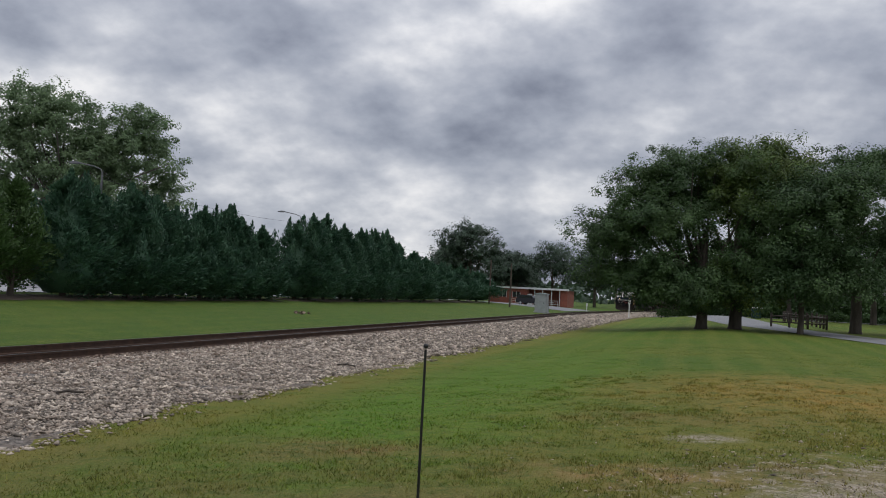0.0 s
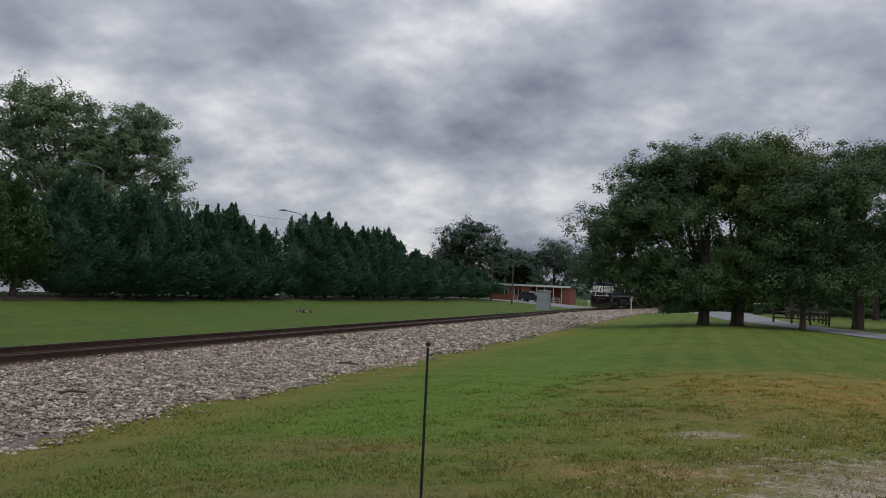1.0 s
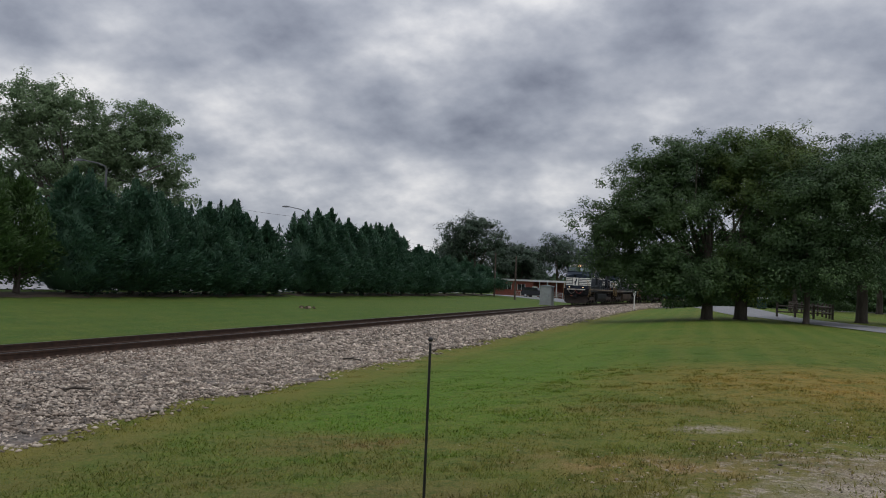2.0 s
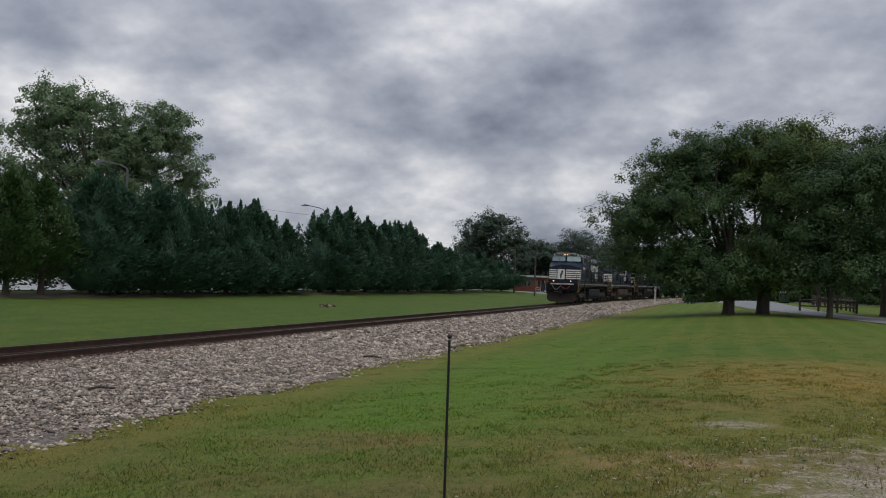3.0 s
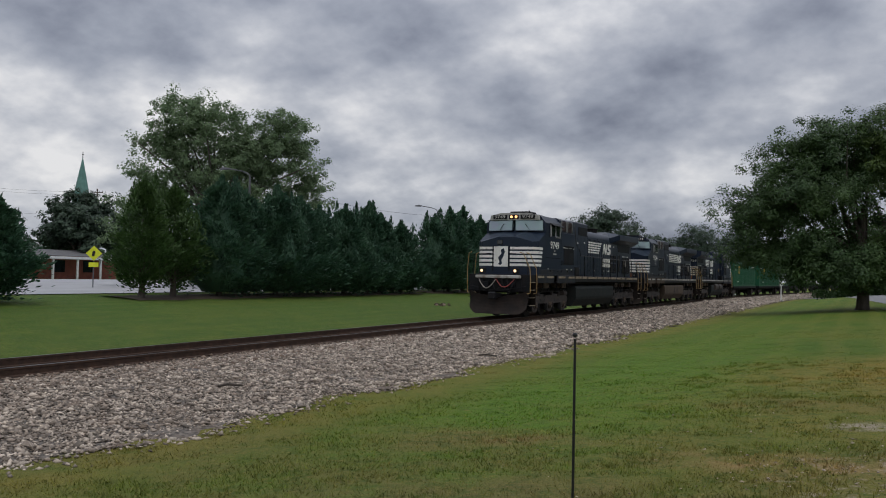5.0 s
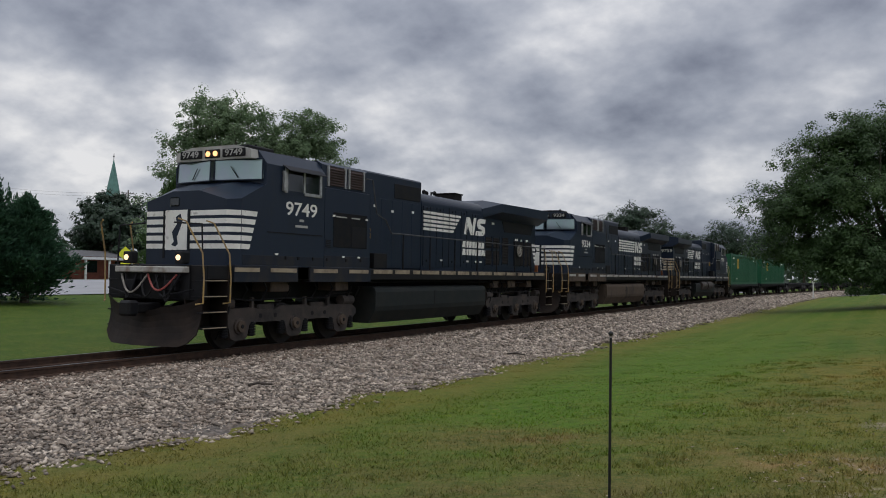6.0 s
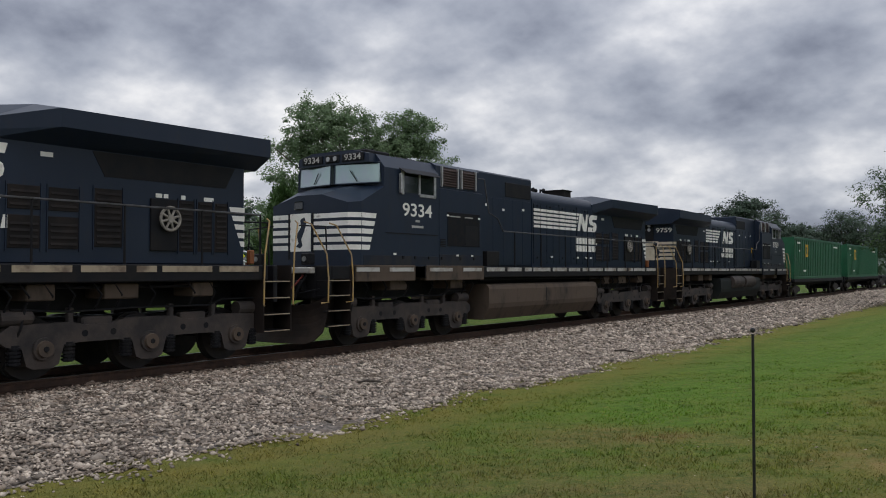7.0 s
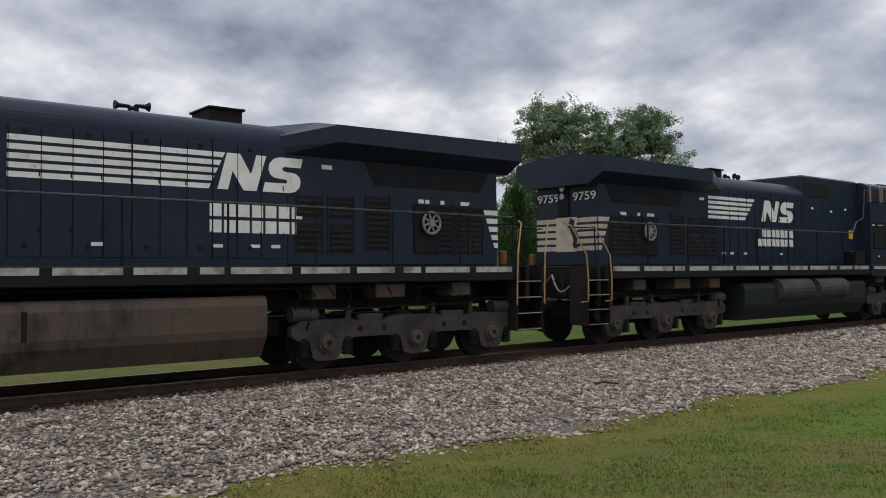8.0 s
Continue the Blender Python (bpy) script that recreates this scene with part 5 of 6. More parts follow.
def cypress_mesh(h, r, seed, branches, per, foot=0.0, spray=0.42, dense=True):
    """Leaf arrays of a cone-shaped evergreen with upswept sprays."""
    rs = np.random.RandomState(seed)
    u = rs.uniform(0, 1, branches) ** 1.1
    ang = rs.uniform(0, 2 * math.pi, branches)
    prof = r * np.clip((1 - u), 0, 1) ** 0.66 * rs.uniform(0.72, 1.22, branches)
    prof = np.where(u < 0.12, prof * (0.80 + 1.6 * u if foot == 0 else 0.45 + 4.5 * u), prof)
    z0 = foot + u * (h - foot) * 0.93 - 0.30 * prof * np.clip(u * 2.5 - 0.3, 0, 1)
    tips = np.stack([prof * np.cos(ang), prof * np.sin(ang), z0 + 0.36 * prof + 0.12], 1)
    roots = np.stack([np.zeros(branches), np.zeros(branches), z0 - 0.1], 1)
    n = branches * per
    k = np.repeat(np.arange(branches), per)
    # each branch is a plume, thick in its middle and drawn out to a tip
    s = 1.0 - rs.uniform(0.0, 1.0, n) ** 1.25 * np.minimum(0.8, 1.5 / (prof[k] + 0.4))
    P = roots[k] + (tips[k] - roots[k]) * s[:, None]
    thick = rs.uniform(0.75, 1.3, branches)[k] * (0.012 + 0.34 * np.clip((1.0 - s) * (prof[k] + 0.3), 0, 1) ** 0.8)
    jit = rs.normal(0, 1, (n, 3)) * thick[:, None] * np.array([1, 1, 0.8])
    P += jit
    P[:, 2] = np.maximum(P[:, 2], 0.06 + 0.5 * foot * rs.uniform(0.6, 1.0, n))
    out = unit(tips[k] - roots[k])
    flat_out = np.stack([np.cos(ang), np.sin(ang), np.zeros(branches)], 1)[k]
    way = unit(out * 1.1 + np.array([0, 0, 0.12]) + unit(jit) * 0.55 + rs.normal(0, 0.25, (n, 3)))
    face = unit(flat_out * 0.6 + unit(jit) * 0.6 + np.array([0, 0, 0.8]) + rs.normal(0, 0.3, (n, 3)))
    V, F = leaf_arrays(P, spray * rs.uniform(0.6, 1.35, n), spray * 0.34 * rs.uniform(0.7, 1.3, n), way, rs, face)
    m = 260
    z = rs.uniform(0.82, 1.0, m) * h
    ctr = np.stack([rs.normal(0, 0.05, m), rs.normal(0, 0.05, m), z], 1)
    ctr[:, :2] += rs.normal(0, 1, (m, 2)) * (0.24 * (1.03 - z / h) * r)[:, None]
    V2, F2 = leaf_arrays(ctr, 0.34, 0.09, unit(rs.normal(0, 0.35, (m, 3)) + np.array([0, 0, 1.0])), rs)
    V, F = np.concatenate([V, V2]), np.concatenate([F, F2 + len(V)])
    for k in range(9 if dense else 4):
        a0, q = rs.uniform(0, 6.28), rs.uniform(0.2, 0.72)
        top = h * (1 - q ** 1.75) + rs.uniform(0.2, 0.75)
        m = 170
        t = rs.uniform(0, 1, m)
        c2 = np.stack([q * r * math.cos(a0) + rs.normal(0, 1, m) * 0.34 * (1.0 - t) ** 0.9, q * r * math.sin(a0) + rs.normal(0, 1, m) * 0.34 * (1.0 - t) ** 0.9, top - 1.5 * (1 - t)], 1)
        V2, F2 = leaf_arrays(c2, spray * 0.95, spray * 0.26, unit(rs.normal(0, 0.35, (m, 3)) + np.array([0, 0, 1.0])), rs)
        V, F = np.concatenate([V, V2]), np.concatenate([F, F2 + len(V)])
    if dense:
        # a ragged inner cone, added to darken the gaps inside the tree
        seg, rows = 14, 9
        ring = []
        for j in range(rows):
            f = j / (rows - 1)
            for i in range(seg):
                a = 2 * math.pi * i / seg
                q = r * 0.56 * (1 - f) ** 0.62 * rs.uniform(0.8, 1.12) * (0.45 if j == 0 else 1.0)
                ring.append((q * math.cos(a), q * math.sin(a), max(0.3, foot) + f * h * 0.82))
        b = len(V)
        F3 = [(b + j * seg + i, b + j * seg + (i + 1) % seg, b + (j + 1) * seg + (i + 1) % seg, b + (j + 1) * seg + i) for j in range(rows - 1) for i in range(seg)]
        V, F = np.concatenate([V, np.array(ring)]), np.concatenate([F, np.array(F3)])
    return V, F


def cypress(x, y, h, r, seed, label, group, mat=None, foot=0.0, branches=190, per=105, dense=True, spray=0.27, trunk_to=0.8):
    t = empty("cypress_tree", Matrix.Translation((x, y, gz(x, y) - 0.03)))
    tagged(t, label, "cypress", group)
    trunk_mesh("trunk", [(0, 0, -0.1), (0.03, 0, 0.6), (0, 0.02, h * 0.5), (0, 0, h * trunk_to)], [0.2, 0.14, 0.1, 0.03], M_BARK, t, 8)
    V, F = cypress_mesh(h, r * (1.12 if dense else 1.0), seed, branches, per, foot, spray, dense)
    raw_mesh("crown", V, F, mat or M_CYPRESS, t)
    if foot > 0.5:
        rs = np.random.RandomState(seed + 9)
        for k in range(9):
            a = rs.uniform(0, 2 * math.pi)
            z = rs.uniform(0.5, foot + 0.6)
            limb_tube([(0, 0, z), (0.6 * math.cos(a), 0.6 * math.sin(a), z + 0.25), (1.3 * math.cos(a), 1.3 * math.sin(a), z + 0.75)], 0.03, 0.01, M_BARK, t)
    return t


ROW1 = [(36.2, 6.8, 2.9), (38.6, 6.2, 2.6), (40.9, 6.7, 2.8), (43.6, 6.3, 2.8), (46.0, 5.9, 2.6), (48.4, 6.2, 2.7), (51.9, 6.7, 2.5), (54.0, 6.0, 2.4), (56.2, 5.6, 2.3)]
for i, (y, h, r) in enumerate(ROW1):
    cypress(-32.0 - 0.3 * math.sin(i * 2.1), y, h, r, 11 + i, "tall dense blue-green cypress in a tight row beside the lawn", "first cypress row")
ROW2 = [(62.4, 6.6, 2.6), (64.6, 7.4, 3.0), (68.2, 7.7, 3.2), (72.4, 7.2, 3.0), (75.6, 7.1, 3.0), (79.0, 7.3, 3.2), (83.4, 7.5, 3.2), (87.4, 6.4, 3.2), (91.2, 5.8, 3.2), (96.2, 5.4, 3.4), (103.8, 5.1, 3.5), (112.0, 4.9, 3.8), (120.2, 4.6, 3.9)]
for i, (y, h, r) in enumerate(ROW2):
    cypress(-32.0 + 0.3 * math.sin(i * 1.7), y, h, r, 31 + i, "dense dark green cypress in a long screening row", "second cypress row", branches=150, per=84, spray=0.31)
for i, (x, y, h, r, f) in enumerate(((-31.6, 30.2, 6.1, 2.1, 0.6), (-31.9, 32.6, 6.0, 2.1, 0.6))):
    cypress(x, y, h, r, 61 + i, "young light green cypress with bare lower trunk", "young cypresses", M_YOUNG, f, 170, 60, False, 0.25)
for i, (x, y, h, r) in enumerate(((-31.4, 22.05, 4.5, 2.3), (-31.8, 20.6, 4.9, 2.2), (-31.6, 18.2, 5.4, 2.2))):
    cypress(x, y, h, r, 71 + i, "feathery green cypress standing alone on the lawn edge", "lone cypresses", M_CYPRESS, 0.3, 300, 66, False, 0.23)
bm = bmesh.new()
for y0, y1 in ((29.2, 58.2), (59.8, 123.0)):
    ys = np.arange(y0, y1, 0.8)
    rr = random.Random(4)
    rows = []
    for y in ys:
        a, b = -33.4 - rr.uniform(0, 0.4), -30.4 + rr.uniform(-0.35, 0.35)
        rows.append([bm.verts.new((a + (b - a) * k / 4, y, gz(a + (b - a) * k / 4, y) + 0.02 + 0.05 * (k in (1, 2, 3)))) for k in range(5)])
    for r, q in zip(rows, rows[1:]):
        for k in range(4):
            bm.faces.new((r[k], r[k + 1], q[k + 1], q[k]))
tagged(part("mulch_bed", bm, M_SOIL), "brown mulch strip under the cypress rows", "mulch", kind="structure")

broad_tree(-44.0, 49.2, "tall airy oak with pale limbs behind the cypress row",
           [(-0.6, -0.4, 11.0, 4.6, 4.6, 4.0), (-3.0, -2.4, 9.2, 2.4, 2.4, 3.0), (3.4, 3.2, 9.4, 3.2, 3.2, 3.2), (4.9, 4.6, 6.8, 2.1, 2.1, 2.2), (-3.4, -3.0, 6.0, 1.9, 1.9, 2.4), (-4.4, -4.0, 4.6, 2.2, 2.2, 2.4), (0.5, 0.5, 8.6, 4.6, 4.6, 3.4),
            (1.0, 1.0, 6.6, 5.0, 5.0, 3.6), (3.4, 3.0, 11.6, 2.6, 2.6, 2.0), (-2.0, -1.8, 12.6, 2.4, 2.4, 1.9)],
           M_OAK, 0.42, 4.0, 1500, 60, 0.60, 0.205, 101, 30, "oak_tree", limb_mat=M_LIMB, tight=2)
# broad trees by the drive
G = "shade trees by the drive"
broad_tree(0.1, 57.0, "large dark green shade tree with branches hanging low over the lawn",
           [(-2.6, 0, 6.8, 3.9, 4.0, 3.9), (-4.9, 0.5, 5.4, 2.4, 2.8, 3.0), (-0.8, 0, 9.8, 2.6, 2.8, 2.3), (-3.8, 0, 9.2, 2.3, 2.4, 1.8), (-1.4, -1.4, 3.6, 2.7, 2.6, 2.2),
            (-6.0, 0.5, 5.0, 1.3, 1.8, 1.6), (-3.1, 0.2, 2.9, 1.7, 2.0, 1.4), (-6.4, 0.5, 6.8, 1.1, 1.4, 1.2), (-1.6, -1.6, 2.5, 2.2, 1.8, 1.2), (0.2, -1.5, 2.5, 1.8, 1.2, 0.9),
            (-2.6, -1.2, 2.2, 1.5, 1.5, 0.9), (-4.4, 0.0, 3.1, 1.9, 2.2, 1.0), (-5.8, 0.3, 3.5, 1.3, 1.8, 1.0), (0.1, -0.9, 1.9, 1.2, 0.9, 0.9)],
           M_PECAN, 0.33, 2.4, 1300, 105, 0.70, 0.158, 111, 20, "shade_tree", G, tight=11)
broad_tree(2.2, 58.0, "broad shade tree with pale limbs and yellowing top leaves",
           [(0.6, 0.6, 8.2, 3.6, 3.6, 3.9), (3.0, 0.6, 9.6, 2.7, 2.9, 2.5), (-0.2, 0.8, 10.8, 2.4, 2.4, 1.9), (1.4, 0.6, 11.2, 2.8, 2.6, 1.8), (0.6, 0, 4.8, 3.2, 3.0, 2.6), (4.8, 0.4, 7.8, 2.0, 2.4, 2.2), (0.2, 0.6, 3.0, 2.6, 2.6, 1.4), (0.2, -1.6, 2.7, 2.2, 1.2, 0.9), (2.4, 0, 2.8, 2.0, 1.6, 1.0)],
           M_PECAN_Y, 0.37, 2.6, 1080, 105, 0.70, 0.158, 112, 22, "shade_tree", G, M_LIMB, tight=11)
broad_tree(5.9, 55.6, "shade tree with a slim trunk and dense dark crown",
           [(0.6, 0, 6.8, 3.6, 3.4, 3.6), (1.4, 0, 4.2, 3.2, 3.0, 2.3), (-1.6, 0.4, 4.6, 2.8, 2.8, 2.6), (2.6, 0.4, 8.4, 2.4, 2.4, 2.2), (-1.8, 0.4, 3.2, 2.4, 2.2, 1.5), (2.6, 0.2, 3.2, 2.4, 2.2, 1.4), (0.0, -1.2, 2.8, 2.0, 1.2, 0.9)],
           M_PECAN, 0.17, 2.7, 900, 100, 0.70, 0.158, 113, 12, "shade_tree", G, tight=11)
broad_tree(10.4, 64.5, "tall shade tree beside the paved drive",
           [(0.3, 0, 9.2, 3.6, 3.6, 4.0), (2.4, 0, 10.8, 2.6, 2.6, 2.3), (-0.6, 0, 5.4, 3.8, 3.4, 2.8), (4.4, 0, 6.5, 3.4, 3.2, 3.6), (-1.0, 0, 3.6, 3.4, 3.0, 1.5), (3.4, 0, 3.8, 2.6, 2.6, 1.4)],
           M_PECAN, 0.36, 3.0, 760, 84, 0.7, 0.18, 114, 12, "shade_tree", G)
broad_tree(17.5, 62.0, "dark leafy shade tree further along the drive",
           [(0, 0, 8.0, 4.0, 4.0, 4.2), (-1, 0, 5.0, 4.0, 3.6, 2.8)], M_PECAN, 0.4, 3.0, 400, 50, 0.8, 0.3, 115, 8, "shade_tree", G)
# the wood behind and the far trees
FAR = [(-43.0, 157.0, 15.2, 6.6, 121), (-36.0, 168.0, 10.4, 4.6, 122), (-50.0, 166.0, 10.8, 5.5, 123), (-36.5, 214.0, 16.2, 8.0, 124), (-24.5, 205.0, 13.4, 6.5, 125),
       (-47.0, 208.0, 13.0, 7.0, 126), (-93.0, 78.5, 11.6, 5.0, 127), (-86.0, 82.0, 8.2, 3.6, 128), (-101.0, 70.0, 8.0, 4.5, 129), (-89.5, 75.0, 9.4, 4.2, 130)]
for x, y, h, r, sd in FAR:
    broad_tree(x, y, "distant broad-leaved tree with a rounded dark crown",
               [(0, 0, h * 0.62, r, r, h * 0.33), (r * 0.45, 0, h * 0.48, r * 0.7, r * 0.7, h * 0.25), (-r * 0.5, 0, h * 0.5, r * 0.68, r * 0.7, h * 0.24), (-r * 0.1, 0, h * 0.82, r * 0.62, r * 0.6, h * 0.17)],
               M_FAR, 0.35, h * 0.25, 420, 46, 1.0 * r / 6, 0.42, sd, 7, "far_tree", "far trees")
BACK = [(6.0, 180.0, 11.0, 6.0, 131), (-0.5, 150.0, 11.0, 6.0, 132), (4.0, 132.0, 12.0, 6.5, 133), (12.0, 128.0, 12.0, 6.5, 134), (20.0, 112.0, 12.5, 6.5, 135), (25.0, 96.0, 12.5, 6.0, 136), (-22.0, 250.0, 15.0, 9.0, 137), (16.0, 212.0, 14.0, 8.0, 138)]
for x, y, h, r, sd in BACK:
    broad_tree(x, y, "leafy tree in the wood beyond the road",
               [(0, 0, h * 0.6, r, r, h * 0.34), (r * 0.5, 0, h * 0.42, r * 0.75, r * 0.7, h * 0.26), (-r * 0.5, 0, h * 0.42, r * 0.75, r * 0.7, h * 0.26)],
               M_PECAN, 0.35, h * 0.22, 260, 42, 1.1, 0.42, sd, 5, "wood_tree", "trees beyond the road")


def hedge(x0, y0, x1, y1, h, w, label, seed, n=9000, leaf=0.34):
    rs = np.random.RandomState(seed)
    k = rs.uniform(0, 1, n)
    P = np.stack([x0 + (x1 - x0) * k, y0 + (y1 - y0) * k, np.zeros(n)], 1) + rs.normal(0, 1, (n, 3)) * np.array([0.3, w * 0.4, 0])
    P[:, 2] = ground_z(P[:, 0], P[:, 1]) + h * rs.uniform(0, 1, n) ** 0.8 * (0.85 + 0.2 * np.sin(k * 60))
    V, F = leaf_arrays(P, leaf, leaf * 0.6, unit(rs.normal(size=(n, 3))), rs)
    return tagged(raw_mesh("clipped_hedge", V, F, M_PECAN), label, "hedge")


hedge(-3.0, 152.0, 48.0, 136.0, 5.6, 5.0, "tall dark thicket beyond the crossing road", 142, 16000, 0.7)
hedge(-6.0, 133.0, 26.0, 127.0, 1.3, 1.4, "low dark clipped hedge beyond the crossing road", 141)

# far woods that close the horizon
rs = np.random.RandomState(9)
n = 42000
a = rs.uniform(0, 2 * math.pi, n)
d = rs.uniform(330, 480, n)
P = np.stack([-d * np.sin(a), d * np.cos(a), np.zeros(n)], 1)
P[:, 2] = rs.uniform(0, 1, n) * (10.5 + 2.2 * np.sin(a * 23) + 1.5 * np.sin(a * 61 + 2)) - 1.0
V, F = leaf_arrays(P, rs.uniform(2.0, 4.0, n), rs.uniform(1.6, 3.0, n), unit(rs.normal(size=(n, 3))), rs)
tagged(raw_mesh("far_woods", V, F, M_FAR), "line of woods along the horizon, haze tinted into its leaf colour", "woods", kind="stuff")


# ---- roads, buildings and street furniture ----
def drive_sides(y):
    return (float(np.interp(y, [30, 46, 56, 64, 70, 90, 118, 126], [15.5, 8.9, 5.9, 3.9, 1.8, -0.1, -1.8, -2.0])),
            float(np.interp(y, [30, 46, 56, 64, 70, 90, 118, 126], [24.0, 15.0, 10.4, 8.0, 7.0, 6.2, 5.6, 5.6])))


strip("driveway", drive_sides, M_ASPHALT, np.arange(30, 127, 2.0), 0.03, "pale grey paved drive curving between the trees", "driveway")
strip("crossing_road", lambda y: (-7.0, 70.0), M_ASPHALT, [120.5, 122, 124, 126.5], 0.05, "grey road beyond the lawn", "road")
strip("car_park", lambda y: (-79.0, -35.2), M_CONCRETE, np.arange(-30, 141, 4.0), 0.04, "pale concrete street and car park behind the cypresses", "car park")
strip("station_yard", lambda y: (-34.0, -19.5), M_ASPHALT, np.arange(128, 164, 4.0), 0.05, "grey paved yard before the brick building", "yard")


def street_lamp(x, y, h):
    s = empty("street_lamp", Matrix.Translation((x, y, gz(x, y))))
    tagged(s, "grey steel street lamp with a curved arm and cobra head", "street lamp", "street lamps")
    part("pole", cyl((0, 0, 0), (0, 0, h - 0.5), 0.10, 0.06, 10), M_POLE, s)
    pts = [(0, 0, h - 0.55), (-0.15, 0, h - 0.36), (-0.6, 0, h - 0.2), (-1.7, 0, h)]
    part("arm", tube(pts, 0.035), M_POLE, s)
    bm = loft([[(-1.65, -0.06, h - 0.03), (-1.65, 0.06, h - 0.03), (-1.65, 0.05, h + 0.05), (-1.65, -0.05, h + 0.05)],
               [(-1.95, -0.16, h - 0.06), (-1.95, 0.16, h - 0.06), (-1.95, 0.10, h + 0.10), (-1.95, -0.10, h + 0.10)],
               [(-2.35, -0.12, h - 0.04), (-2.35, 0.12, h - 0.04), (-2.35, 0.08, h + 0.05), (-2.35, -0.08, h + 0.05)]])
    part("lamp_head", bm, M_POLE, s)
    return s


street_lamp(-33.6, 40.5, 7.75)
street_lamp(-34.9, 68.6, 7.75)
street_lamp(-34.9, 92.8, 7.75)


def utility_pole(x, y, h, arms=True):
    u = empty("utility_pole", Matrix.Translation((x, y, gz(x, y))))
    tagged(u, "weathered wooden utility pole with a crossarm", "utility pole", "utility poles")
    part("pole", cyl((0, 0, -0.2), (0, 0, h), 0.13, 0.09, 10), M_WOODPOLE, u)
    if arms:
        part("crossarm", box(-1.1, 1.1, -0.06, 0.06, h - 0.6, h - 0.48, 0.01), M_WOODPOLE, u)
        for k in (-1.0, -0.4, 0.4, 1.0):
            part("insulator", cyl((k, 0, h - 0.48), (k, 0, h - 0.3), 0.05, 0.04, 8), M_POLE, u)
    return u


utility_pole(-29.4, 119.0, 6.4, False)
utility_pole(-25.0, 113.0, 6.0, False)
utility_pole(-97.0, 84.0, 12.6)
utility_pole(-104.0, 58.0, 12.6)


def wire(a, b, sag, label):
    pts = [(a[0] + (b[0] - a[0]) * k / 12, a[1] + (b[1] - a[1]) * k / 12, a[2] + (b[2] - a[2]) * k / 12 - sag * 4 * (k / 12) * (1 - k / 12)) for k in range(13)]
    return tagged(part("power_line", tube(pts, 0.011, 5), M_RODBLACK), label, "cable", "overhead wires")


for z, s in ((12.2, 0.7), (11.8, 0.7), (9.0, 0.6)):
    wire((-97, 84, z + gz(-97, 84)), (-104, 58, z + gz(-104, 58)), s, "thin black overhead wire between utility poles")
wire((-34.9, 68.6, 7.2), (-29.4, 119.0, 6.3), 0.6, "thin overhead wire running behind the cypress row")
wire((-33.6, 40.5, 7.2), (-34.9, 68.6, 7.2), 0.4, "thin overhead wire running behind the cypress row")


def brick_building():
    b = empty("brick_building", Matrix.Translation((-41.0, 165.0, gz(-33, 165))))
    tagged(b, "long low red brick building with a flat white-edged roof", "building")
    part("wall", box(0, 8.2, 0, 9, -0.3, 3.1), M_BRICK, b)
    part("wall", box(8.2, 15.0, 3.0, 9, -0.3, 3.1), M_BRICK, b, "brick wall set back under the porch")
    part("pier", box(14.6, 16.0, 0.0, 9.0, -0.3, 3.1), M_BRICK, b)
    rf = part("roof", box(-0.5, 16.3, -0.5, 9.5, 3.1, 3.2), M_ROOF, b)
    part("fascia", box(-0.55, 16.35, -0.56, -0.5, 3.02, 3.38, 0.01), M_WALL_WHITE, rf, "white fascia board")
    for x in (9.4, 11.0, 12.8, 14.4):
        part("porch_post", box(x, x + 0.14, -0.2, -0.06, -0.3, 3.1), M_WALL_WHITE, b)
    for x in (2.2, 5.0):
        w = part("window", box(x, x + 1.5, -0.03, 0.05, 1.3, 2.4), M_GLASS, b)
        for q in (x - 0.06, x + 0.72, x + 1.48):
            part("window_bar", box(q, q + 0.07, -0.06, 0.0, 1.25, 2.45), M_WALL_WHITE, w)
    dr = part("door", box(8.0, 9.0, -0.02, 0.06, -0.2, 2.1), M_WALL_WHITE, b)
    for z in (0.25, 0.6, 0.95):
        part("ramp_rail", box(5.0, 14.4, -1.3, -1.25, z, z + 0.05), M_WALL_WHITE, b)
    for k in range(11):
        part("ramp_post", box(5.0 + k * 0.93, 5.05 + k * 0.93, -1.31, -1.24, -0.3, 1.0), M_WALL_WHITE, b)
    return b


brick_building()


def parked_suv(x, y, turn):
    c = empty("parked_suv", pose(x, y, gz(x, y) + 0.06, 0, 0, turn))
    tagged(c, "dark grey sport utility car parked by the brick building", "car")
    prof = [(-2.3, 0.35), (-2.35, 0.8), (-2.25, 1.02), (-1.2, 1.15), (-0.55, 1.68), (1.6, 1.72), (2.2, 1.15), (2.35, 0.95), (2.35, 0.35)]
    part("body", prism(prof, -0.9, 0.9, "x"), M_CARPAINT, c)
    for s in (1, -1):
        g = [(-1.0, 1.16), (-0.5, 1.6), (1.5, 1.63), (1.95, 1.18)]
        part("side_glass", prism(g, min(s * 0.9, s * 0.91), max(s * 0.9, s * 0.91), "x"), M_GLASS, c)
        for y0 in (-1.45, 1.45):
            w = part("wheel", cyl((s * 0.7, y0, 0.34), (s * 0.92, y0, 0.34), 0.34, 0.34, 18), M_TYRE, c)
            part("rim", cyl((s * 0.91, y0, 0.34), (s * 0.93, y0, 0.34), 0.2, 0.2, 12), M_ALU, w)
        part("tail_light", box(s * 0.7 - 0.12, s * 0.7 + 0.12, 2.34, 2.37, 0.95, 1.15), M_RED_HOSE, c)
    return c


parked_suv(-27.6, 141.0, 72)


